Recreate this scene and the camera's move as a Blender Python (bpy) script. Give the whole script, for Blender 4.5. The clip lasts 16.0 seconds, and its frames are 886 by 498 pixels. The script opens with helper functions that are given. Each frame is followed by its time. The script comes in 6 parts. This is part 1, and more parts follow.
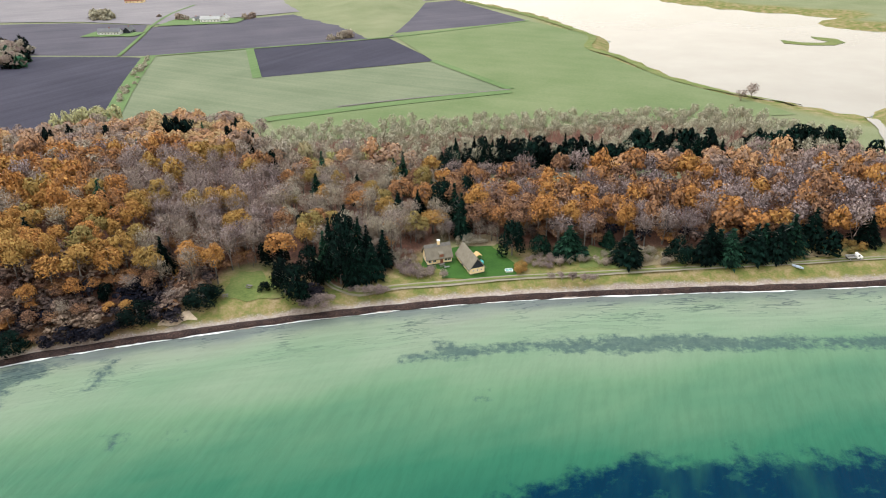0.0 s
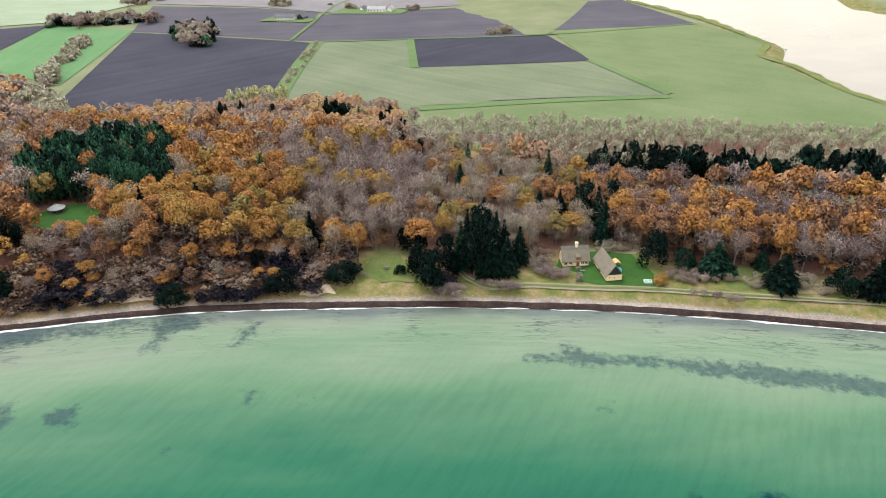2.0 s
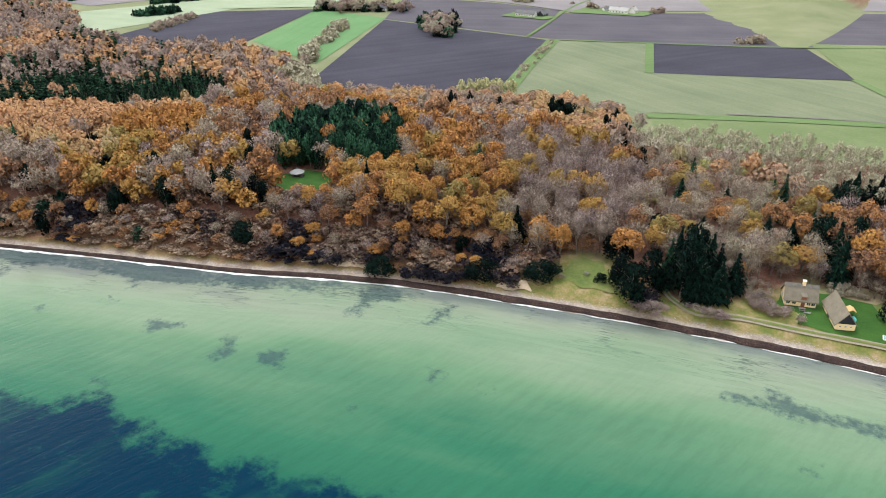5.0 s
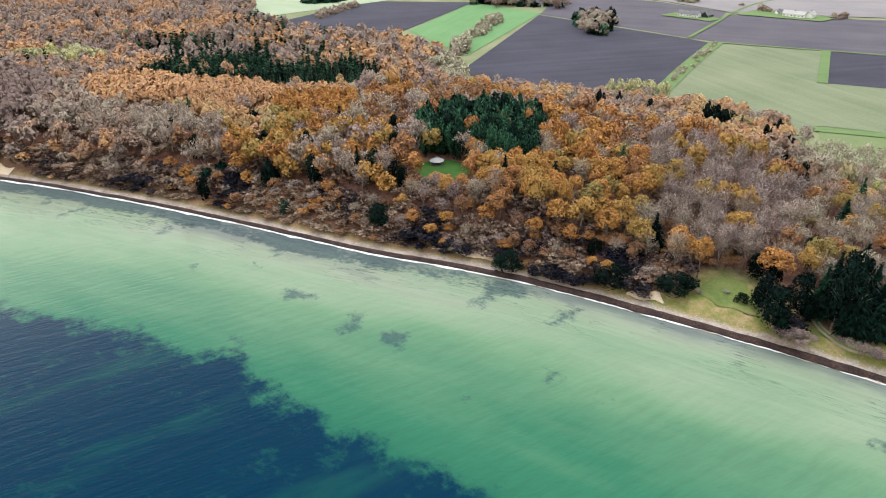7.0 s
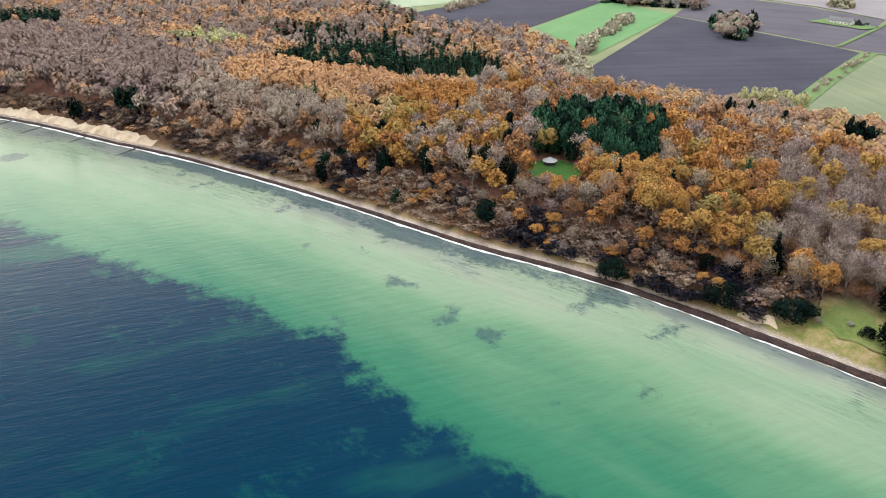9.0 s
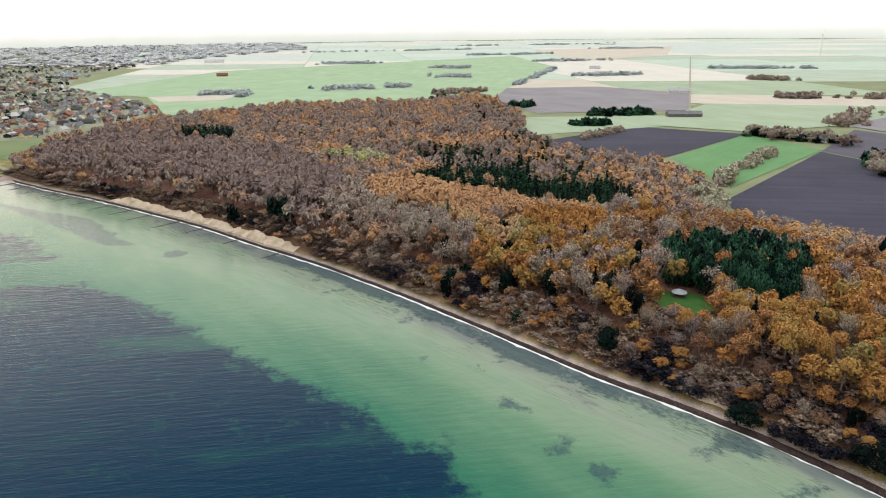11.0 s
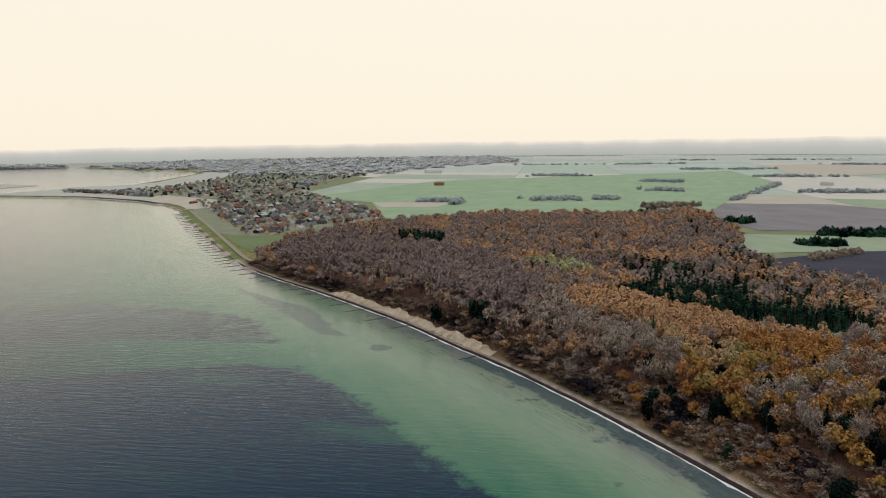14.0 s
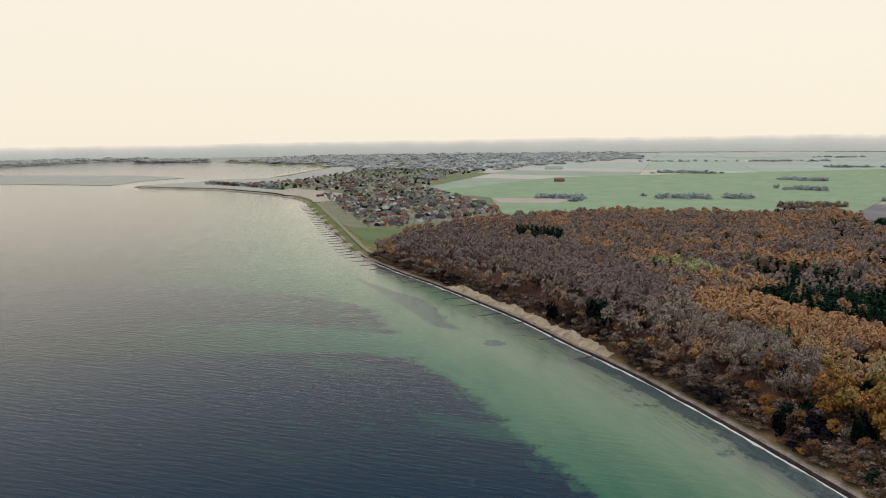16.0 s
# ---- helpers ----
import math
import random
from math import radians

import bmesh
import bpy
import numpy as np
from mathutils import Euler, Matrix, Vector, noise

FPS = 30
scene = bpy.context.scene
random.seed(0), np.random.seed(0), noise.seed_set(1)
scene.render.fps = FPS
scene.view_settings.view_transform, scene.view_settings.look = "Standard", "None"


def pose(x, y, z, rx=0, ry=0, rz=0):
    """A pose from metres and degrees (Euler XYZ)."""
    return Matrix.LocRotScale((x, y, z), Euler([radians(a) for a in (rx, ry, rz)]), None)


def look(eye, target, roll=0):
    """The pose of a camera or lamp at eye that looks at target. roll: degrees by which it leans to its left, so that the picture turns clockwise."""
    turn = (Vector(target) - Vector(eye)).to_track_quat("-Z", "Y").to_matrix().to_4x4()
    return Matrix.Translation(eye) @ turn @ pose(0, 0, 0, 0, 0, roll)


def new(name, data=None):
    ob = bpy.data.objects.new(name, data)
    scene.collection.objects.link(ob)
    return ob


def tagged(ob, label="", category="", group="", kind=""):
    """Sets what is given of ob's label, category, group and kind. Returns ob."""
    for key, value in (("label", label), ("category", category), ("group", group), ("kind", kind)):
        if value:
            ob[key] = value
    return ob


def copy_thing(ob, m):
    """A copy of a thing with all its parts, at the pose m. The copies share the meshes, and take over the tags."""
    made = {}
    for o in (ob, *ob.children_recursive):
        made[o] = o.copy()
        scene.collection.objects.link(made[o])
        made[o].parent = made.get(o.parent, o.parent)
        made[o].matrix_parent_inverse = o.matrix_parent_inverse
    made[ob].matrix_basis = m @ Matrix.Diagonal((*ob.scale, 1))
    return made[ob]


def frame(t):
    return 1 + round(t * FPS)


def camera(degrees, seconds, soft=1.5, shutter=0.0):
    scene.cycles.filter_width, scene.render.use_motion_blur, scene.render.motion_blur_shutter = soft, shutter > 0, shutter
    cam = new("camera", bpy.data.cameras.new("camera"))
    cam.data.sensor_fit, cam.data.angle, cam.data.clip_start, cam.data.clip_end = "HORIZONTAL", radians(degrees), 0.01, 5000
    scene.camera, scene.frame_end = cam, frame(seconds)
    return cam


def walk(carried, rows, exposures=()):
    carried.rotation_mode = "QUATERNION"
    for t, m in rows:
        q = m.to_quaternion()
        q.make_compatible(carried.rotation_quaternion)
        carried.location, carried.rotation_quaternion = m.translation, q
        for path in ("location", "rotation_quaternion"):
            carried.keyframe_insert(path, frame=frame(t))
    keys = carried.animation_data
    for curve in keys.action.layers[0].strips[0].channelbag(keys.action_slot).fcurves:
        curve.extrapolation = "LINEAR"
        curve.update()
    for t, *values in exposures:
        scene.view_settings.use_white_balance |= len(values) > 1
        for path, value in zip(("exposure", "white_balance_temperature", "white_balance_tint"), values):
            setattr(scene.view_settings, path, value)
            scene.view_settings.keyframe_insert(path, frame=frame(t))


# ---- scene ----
cam = camera(65.62, 16.0, soft=1.0)
PATH = [
    (0.0, 0.00, 0.00, 115.00, 62.07, 1.12, 5.61),
    (0.5, -0.29, 0.25, 114.73, 62.15, 1.03, 8.66),
    (1.0, -0.50, 0.30, 114.47, 62.19, 0.97, 11.91),
    (1.5, -0.54, 0.35, 114.30, 62.13, 0.96, 15.14),
    (2.0, -0.58, 0.45, 114.17, 62.06, 0.96, 18.36),
    (2.5, -0.65, 0.51, 114.07, 62.02, 0.94, 21.55),
    (3.0, -0.74, 0.75, 113.92, 62.03, 0.93, 24.72),
    (3.5, -0.79, 0.93, 113.80, 62.09, 0.89, 27.92),
    (4.0, -0.86, 1.16, 113.74, 62.14, 0.89, 31.12),
    (6.5, -0.97, 2.55, 112.63, 62.40, 0.91, 46.69),
    (7.0, -1.00, 2.76, 112.44, 62.15, 0.89, 49.80),
    (7.5, -0.97, 2.98, 112.29, 61.03, 0.89, 52.87),
    (8.0, -0.80, 3.29, 112.32, 59.90, 0.90, 55.37),
    (10.5, 1.22, 5.25, 113.96, 68.96, 0.77, 68.55),
    (11.0, 1.26, 5.32, 113.99, 71.80, 0.67, 71.46),
    (11.5, 1.06, 5.33, 113.90, 74.93, 0.63, 74.71),
    (12.0, 0.79, 5.33, 113.79, 77.59, 0.55, 77.42),
    (12.5, 0.60, 5.34, 113.68, 80.39, 0.52, 80.32),
    (13.0, 0.43, 5.37, 113.58, 81.15, 0.50, 82.88),
    (13.5, 0.09, 5.37, 113.46, 81.05, 0.56, 85.82),
    (14.0, -0.38, 5.46, 113.30, 81.02, 0.65, 88.48),
    (14.5, -0.96, 5.50, 113.13, 80.99, 0.67, 91.34),
    (15.0, -1.62, 5.58, 112.93, 80.92, 0.67, 93.80),
    (15.5, -2.36, 5.71, 112.68, 80.84, 0.67, 96.39),
    (16.0, -3.13, 5.93, 112.43, 80.80, 0.69, 98.39),
]
EXPOSURES = [(0, -0.03), (4, -0.03), (8, 0.12), (10.5, 0.0), (11, -0.42), (11.5, -0.72), (12, -0.95), (12.5, -1.1), (14, -1.28), (16, -1.32)]
walk(cam, [(t, pose(x, y, z, rx, ry, rz)) for t, x, y, z, rx, ry, rz in PATH], EXPOSURES)

# ---- overcast sky and a weak, wide sun ----
world = bpy.data.worlds.new("world")
scene.world = world
world.use_nodes = True
wn, wl = world.node_tree.nodes, world.node_tree.links
SUN_EL, SUN_ROT = radians(60), radians(304)
sky = wn.new("ShaderNodeTexSky")
sky.sky_type, sky.sun_disc, sky.sun_elevation, sky.sun_rotation = "NISHITA", False, SUN_EL, SUN_ROT
bg_sky = wn["Background"]
bg_sky.inputs[1].default_value = 0.015
wl.new(sky.outputs[0], bg_sky.inputs[0])
bg_cloud = wn.new("ShaderNodeBackground")
tone = wn.new("ShaderNodeValToRGB")
tone.color_ramp.elements.new(0.3)
for el, (p, c) in zip(tone.color_ramp.elements, ((0.05, (0.955, 0.865, 0.71, 1)), (0.26, (1.0, 0.90, 0.755, 1)), (0.62, (0.82, 0.92, 1.04, 1)))):
    el.position, el.color = p, c
# the cloud is brightest in the west, where the veiled sun stands
gen = wn.new("ShaderNodeTexCoord")
west_dot = wn.new("ShaderNodeVectorMath")
west_dot.operation = "DOT_PRODUCT"
west_dot.inputs[1].default_value = (-0.95, 0.08, 0.20)
wl.new(gen.outputs["Generated"], west_dot.inputs[0])
high = wn.new("ShaderNodeSeparateXYZ")
wl.new(gen.outputs["Generated"], high.inputs[0])
wl.new(high.outputs[2], tone.inputs[0])
wl.new(tone.outputs[0], bg_cloud.inputs[0])
glow = wn.new("ShaderNodeMapRange")
glow.inputs["From Min"].default_value, glow.inputs["From Max"].default_value = -1.0, 0.6
glow.inputs["To Min"].default_value, glow.inputs["To Max"].default_value = 0.85, 2.4
wl.new(west_dot.outputs["Value"], glow.inputs["Value"])
wl.new(glow.outputs["Result"], bg_cloud.inputs[1])
add = wn.new("ShaderNodeAddShader")
wl.new(bg_sky.outputs[0], add.inputs[0])
wl.new(bg_cloud.outputs[0], add.inputs[1])
wl.new(add.outputs[0], wn["World Output"].inputs[0])
sun = new("sun", bpy.data.lights.new("sun", "SUN"))
sun.data.energy, sun.data.angle, sun.data.color = 1.95, radians(28), (1.0, 0.97, 0.92)
sun.matrix_world = look((0, 0, 0), (-math.sin(SUN_ROT) * math.cos(SUN_EL), -math.cos(SUN_ROT) * math.cos(SUN_EL), -math.sin(SUN_EL)))

# ---- materials ----


def blank(name, rough=0.9, spec=0.3):
    m = bpy.data.materials.new(name)
    m.use_nodes = True
    b = m.node_tree.nodes["Principled BSDF"]
    b.inputs["Roughness"].default_value = rough
    b.inputs["Specular IOR Level"].default_value = spec
    return m, m.node_tree.nodes, m.node_tree.links, b


def noise_node(n, l, scale, detail=4, stretch=None, rough=0.55):
    co = n.new("ShaderNodeNewGeometry").outputs["Position"]
    if stretch:
        for turn, size in ((-stretch[2], (1, 1, 1)), (0, (stretch[0], stretch[1], 1))):
            mp = n.new("ShaderNodeMapping")
            mp.inputs["Rotation"].default_value[2] = turn
            mp.inputs["Scale"].default_value = size
            l.new(co, mp.inputs["Vector"])
            co = mp.outputs["Vector"]
    t = n.new("ShaderNodeTexNoise")
    t.inputs["Scale"].default_value, t.inputs["Detail"].default_value, t.inputs["Roughness"].default_value = scale, detail, rough
    l.new(co, t.inputs["Vector"])
    return t.outputs["Fac"]


def ramp(n, l, fac, stops):
    r = n.new("ShaderNodeValToRGB")
    e = r.color_ramp.elements
    while len(e) < len(stops):
        e.new(0.5)
    for el, (p, c) in zip(e, stops):
        el.position, el.color = p, (*c, 1) if len(c) == 3 else c
    l.new(fac, r.inputs["Fac"])
    return r.outputs["Color"]


def mixed(n, l, fac, a, b, how="MIX"):
    x = n.new("ShaderNodeMix")
    x.data_type, x.blend_type = "RGBA", how
    for sock, val in ((x.inputs[0], fac), (x.inputs[6], a), (x.inputs[7], b)):
        if isinstance(val, (int, float)):
            sock.default_value = val
        elif isinstance(val, tuple):
            sock.default_value = (*val, 1)
        else:
            l.new(val, sock)
    return x.outputs[2]


def calc(n, l, op, a, b=0.0, clamp=False):
    x = n.new("ShaderNodeMath")
    x.operation, x.use_clamp = op, clamp
    for sock, val in ((x.inputs[0], a), (x.inputs[1], b)):
        if isinstance(val, (int, float)):
            sock.default_value = val
        else:
            l.new(val, sock)
    return x.outputs[0]


def step(n, l, val, lo, hi):
    x = n.new("ShaderNodeMapRange")
    x.interpolation_type = "SMOOTHSTEP"
    x.inputs["From Min"].default_value, x.inputs["From Max"].default_value = lo, hi
    l.new(val, x.inputs["Value"])
    return x.outputs["Result"]


def attr(n, name):
    a = n.new("ShaderNodeAttribute")
    a.attribute_name = name
    return a.outputs["Fac"]


def bumped(n, l, b, height, strength, dist):
    x = n.new("ShaderNodeBump")
    x.inputs["Strength"].default_value, x.inputs["Distance"].default_value = strength, dist
    l.new(height, x.inputs["Height"])
    l.new(x.outputs["Normal"], b.inputs["Normal"])


def surf(name, stops, scale, fine, rough=0.9, bump=0.4, dist=0.05, spec=0.3, stretch=None, mottle=0.5):
    """A surface with broad stains (scale) and fine grain (fine), both per metre."""
    m, n, l, b = blank(name, rough, spec)
    broad = noise_node(n, l, scale, 5, stretch)
    grain = noise_node(n, l, fine, 6, None, 0.65)
    fac = calc(n, l, "ADD", calc(n, l, "MULTIPLY", broad, 1 - mottle), calc(n, l, "MULTIPLY", grain, mottle))
    l.new(ramp(n, l, fac, stops), b.inputs["Base Color"])
    bumped(n, l, b, grain, bump, dist)
    return m


def crop(name, a, c, angle, band, scale=0.02, bump=0.4, broad=0.35, lines=0.25):
    """A worked field: drill lines of the given spacing along an angle, and broad patches."""
    m, n, l, b = blank(name, 0.95, 0.15)
    patch = noise_node(n, l, scale, 5)
    grain = noise_node(n, l, 0.6, 6)
    streak = noise_node(n, l, 1.0, 3, (0.01, 1.0 / band, angle))
    f = calc(n, l, "ADD", calc(n, l, "MULTIPLY", patch, broad * 1.6), calc(n, l, "MULTIPLY", streak, lines * 1.6))
    f = calc(n, l, "ADD", f, calc(n, l, "MULTIPLY", grain, 0.3))
    l.new(ramp(n, l, f, [(0.38, a), (0.82, c)]), b.inputs["Base Color"])
    bumped(n, l, b, grain, bump, 0.15)
    return m


def foliage(name, stops, per_object, spread=0.28, rough=0.75, through_light=0.2):
    """Leaves or twigs: hue by the tree, brightness by the single clump."""
    m, n, l, b = blank(name, rough, 0.04)
    if per_object:
        sep_c = n.new("ShaderNodeSeparateColor")
        l.new(n.new("ShaderNodeObjectInfo").outputs["Color"], sep_c.inputs[0])
        tree = sep_c.outputs[0]
    else:
        tree = attr(n, "tint")
    leaf = n.new("ShaderNodeNewGeometry").outputs["Random Per Island"]
    fac = calc(n, l, "ADD", tree, calc(n, l, "MULTIPLY", calc(n, l, "SUBTRACT", leaf, 0.5), 0.25), True)
    col = ramp(n, l, fac, stops)
    gain = calc(n, l, "ADD", calc(n, l, "MULTIPLY", leaf, spread * 2), 1 - spread)
    l.new(mixed(n, l, 1.0, col, calc_grey(n, l, gain), "MULTIPLY"), b.inputs["Base Color"])
    # thin leaves and twig sprays let some light through
    thin, mix = n.new("ShaderNodeBsdfTranslucent"), n.new("ShaderNodeMixShader")
    l.new(b.inputs["Base Color"].links[0].from_socket, thin.inputs["Color"])
    mix.inputs[0].default_value = through_light
    l.new(b.outputs[0], mix.inputs[1])
    l.new(thin.outputs[0], mix.inputs[2])
    l.new(mix.outputs[0], n["Material Output"].inputs["Surface"])
    return m


def calc_grey(n, l, val):
    c = n.new("ShaderNodeCombineColor")
    for i in range(3):
        l.new(val, c.inputs[i])
    return c.outputs[0]


# leaf and twig colours for further off, with some haze painted in
HAZED_OAK = [(0.0, (0.22, 0.16, 0.135)), (0.3, (0.36, 0.235, 0.16)), (0.55, (0.49, 0.26, 0.125)), (0.8, (0.45, 0.31, 0.155)), (1.0, (0.34, 0.295, 0.16))]
HAZED_TWIG = [(0.0, (0.24, 0.17, 0.15)), (0.35, (0.305, 0.225, 0.19)), (0.65, (0.37, 0.295, 0.225)), (1.0, (0.40, 0.36, 0.27))]
THORN = [(0.0, (0.010, 0.011, 0.018)), (0.3, (0.035, 0.03, 0.035)), (0.6, (0.17, 0.112, 0.088)), (1.0, (0.29, 0.205, 0.145))]
# grove colour greyed and lightened to paint in haze
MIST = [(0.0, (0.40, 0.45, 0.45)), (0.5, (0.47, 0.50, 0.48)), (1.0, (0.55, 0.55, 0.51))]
OAK = [(0.0, (0.15, 0.085, 0.062)), (0.25, (0.27, 0.145, 0.078)), (0.5, (0.40, 0.178, 0.056)), (0.75, (0.37, 0.215, 0.064)), (1.0, (0.24, 0.185, 0.068))]
TWIG = [(0.0, (0.135, 0.10, 0.095)), (0.3, (0.32, 0.24, 0.22)), (0.65, (0.34, 0.275, 0.20)), (1.0, (0.37, 0.33, 0.245))]
NEEDLE = [(0.0, (0.0012, 0.004, 0.0032)), (0.4, (0.0045, 0.016, 0.011)), (1.0, (0.038, 0.105, 0.054))]
WILLOW = [(0.0, (0.36, 0.335, 0.20)), (0.5, (0.43, 0.40, 0.22)), (1.0, (0.42, 0.40, 0.15))]
PALE = [(0.0, (0.33, 0.295, 0.205)), (1.0, (0.43, 0.39, 0.275))]
leaf_one, leaf_all = foliage("autumn_leaves_tree", OAK, True, 0.4), foliage("autumn_leaves", OAK, False, 0.38)
twig_one, twig_all = foliage("bare_twigs_tree", TWIG, True, 0.36, 0.9), foliage("bare_twigs", TWIG, False, 0.34, 0.9)
needle_one, needle_all = foliage("needles_tree", NEEDLE, True, 0.6, 0.75, 0.12), foliage("needles", NEEDLE, False, 0.6, 0.75, 0.12)
thorn_all = foliage("thorn_twigs", THORN, False, 0.4, 0.9)
willow_all = foliage("willow_leaves", WILLOW, False, 0.35)
hazed_leaf_all, hazed_twig_all = foliage("hazed_beech_leaves", HAZED_OAK, False, 0.2), foliage("hazed_twigs", HAZED_TWIG, False, 0.1, 0.9, 0.3)
# far hills, village gardens and groves: haze painted as pale tones
hill_all = foliage("hazed_hill_woods", [(0.0, (0.56, 0.56, 0.56)), (1.0, (0.68, 0.66, 0.63))], False, 0.08, 0.95, 0.45)
garden_all = foliage("hazed_garden_twigs", [(0.0, (0.20, 0.185, 0.165)), (0.5, (0.30, 0.27, 0.235)), (1.0, (0.38, 0.355, 0.30))], False, 0.12, 0.95, 0.3)
mist_all = foliage("hazed_grey_woods", MIST, False, 0.1, 0.95, 0.4)
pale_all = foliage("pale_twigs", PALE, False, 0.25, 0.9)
bark = surf("bark", [(0.3, (0.075, 0.0625, 0.0531)), (0.7, (0.212, 0.187, 0.163))], 0.8, 6, bump=0.6)
thatch = surf("thatch", [(0.3, (0.133, 0.107, 0.0767)), (0.7, (0.24, 0.207, 0.153))], 0.7, 9, bump=0.7, dist=0.08)
lime = surf("yellow_limewash", [(0.3, (0.80, 0.57, 0.29)), (0.7, (0.88, 0.69, 0.41))], 0.6, 8, 0.85, 0.15)
white_paint = surf("white_paint", [(0.3, (0.70, 0.68, 0.63)), (0.7, (0.85, 0.83, 0.79))], 0.5, 7, 0.7, 0.1)
tar = surf("tarred_boards", [(0.3, (0.012, 0.014, 0.02)), (0.7, (0.035, 0.037, 0.045))], 0.8, 7, 0.6, 0.3)
dark_glass, _, _, gb = blank("window_glass", 0.08, 0.5)
gb.inputs["Base Color"].default_value = (0.02, 0.025, 0.03, 1)
tile_red = surf("red_tiles", [(0.3, (0.171, 0.0607, 0.0357)), (0.7, (0.271, 0.107, 0.0643))], 0.3, 4, 0.85)
tile_grey = surf("grey_roofing", [(0.3, (0.0857, 0.0857, 0.0893)), (0.7, (0.186, 0.182, 0.179))], 0.3, 4, 0.8)
tile_pale = surf("pale_roofing", [(0.3, (0.3, 0.286, 0.264)), (0.7, (0.443, 0.429, 0.4))], 0.3, 4, 0.75)
wood_grey = surf("weathered_wood", [(0.3, (0.0933, 0.08, 0.0667)), (0.7, (0.213, 0.193, 0.167))], 0.9, 8, 0.85)
rubber, _, _, rb = blank("tyre_rubber", 0.8, 0.3)
rb.inputs["Base Color"].default_value = (0.02, 0.02, 0.02, 1)
stone = surf("pale_stone", [(0.3, (0.28, 0.247, 0.213)), (0.7, (0.48, 0.453, 0.413))], 0.9, 6, 0.9)
dark_stone = surf("wet_dark_stone", [(0.3, (0.0233, 0.0233, 0.0233)), (0.7, (0.0733, 0.0667, 0.06))], 0.9, 6, 0.6)
wrack_mat = surf("seaweed_wrack", [(0.36, (0.008, 0.00467, 0.00467)), (0.5, (0.0333, 0.0173, 0.014)), (0.66, (0.1, 0.0567, 0.04))], 0.35, 2.2, 0.85, 1.0, 0.4, mottle=0.65)
foam_mat = surf("sea_foam", [(0.3, (0.517, 0.517, 0.483)), (0.7, (0.75, 0.733, 0.7))], 0.6, 3, 0.6, 0.4, 0.1)
cliff_mat = surf("cliff_sand", [(0.3, (0.36, 0.26, 0.17)), (0.52, (0.56, 0.43, 0.30)), (0.75, (0.70, 0.58, 0.43))], 0.12, 1.1, 0.95, 0.9, 0.5)
track_mat = surf("gravel_track", [(0.3, (0.187, 0.157, 0.1)), (0.7, (0.307, 0.267, 0.193))], 0.25, 3, 0.95, 0.4)
lawn_mat = surf("mown_lawn", [(0.3, (0.015, 0.0575, 0.00625)), (0.7, (0.0487, 0.119, 0.015))], 0.18, 2.2, 0.95, 0.5, 0.1)
meadow_mat = surf("rough_grass", [(0.3, (0.0625, 0.0937, 0.0187)), (0.5, (0.125, 0.15, 0.0375)), (0.72, (0.212, 0.175, 0.075))], 0.12, 1.3, 0.95, 0.6, 0.2)

# ---- plan: the coast runs from east to west ----
COAST = [(5300, 760), (700, 275), (300, 232), (119, 200), (53, 191), (0, 183), (-50, 171), (-97, 156), (-139, 140), (-178, 119), (-225, 98),
         (-272, 76), (-327, 47), (-367, 22), (-415, -6), (-460, -37), (-515, -77), (-566, -118), (-638, -168), (-725, -211),
         (-869, -276), (-1017, -342), (-1160, -406), (-1272, -474), (-1364, -557), (-1472, -709), (-1525, -877), (-1564, -1003)]
FJORD = [(-1600, -1010), (-1707, -949), (-1825, -912), (-1873, -833), (-2011, -786), (-2247, -818), (-2587, -839), (-2869, -969),
         (-2963, -1212), (-3216, -1549), (-3474, -1689), (-3717, -1554), (-4378, -1519), (-5300, -1600)]
LAGOON = [(-90, 850), (-64, 806), (-25, 772), (26, 700), (62, 614), (77, 580), (69, 542), (85, 513), (106, 456), (132, 423), (158, 403),
          (176, 386), (188, 374), (206, 396), (320, 420), (600, 430), (600, 600), (308, 626), (273, 637), (269, 664), (305, 693),
          (286, 697), (211, 739), (158, 793), (130, 1000), (-80, 1000)]
SPIT = [(-1721, -1497), (-1646, -1104), (-1808, -1142), (-1968, -1085), (-2105, -1310), (-2176, -1891), (-2400, -2600), (-1850, -2600)]
HOLM = [(-2953, -2564), (-3145, -2508), (-3539, -2542), (-4000, -2400), (-4200, -2650), (-4000, -3200), (-3300, -3500), (-2900, -3000)]
ISLET = [(-3430, -2160), (-3450, -1800), (-3560, -1790), (-3880, -2100), (-3700, -2230)]
CRESCENT = [(239, 600), (255, 590), (256, 576), (245, 566), (225, 566), (209, 574), (211, 586), (224, 576), (239, 575), (246, 580), (239, 588)]


def smooth_line(pts, gap):
    """Catmull-Rom through the points, about gap metres apart."""
    p = [Vector(q) for q in pts]
    p = [p[0] * 2 - p[1]] + p + [p[-1] * 2 - p[-2]]
    out = []
    for a, b, c, d in zip(p, p[1:], p[2:], p[3:]):
        k = max(1, int((c - b).length / gap))
        for i in range(k):
            t = i / k
            out.append(0.5 * ((2 * b) + (c - a) * t + (2 * a - 5 * b + 4 * c - d) * t * t + (3 * b - a - 3 * c + d) * t ** 3))
    out.append(p[-2])
    return np.array(out)


coast_fine = smooth_line(COAST[1:], 8)
land_poly = np.vstack([[COAST[0]], coast_fine, FJORD, [(-5300, 5300), (5300, 5300)]])


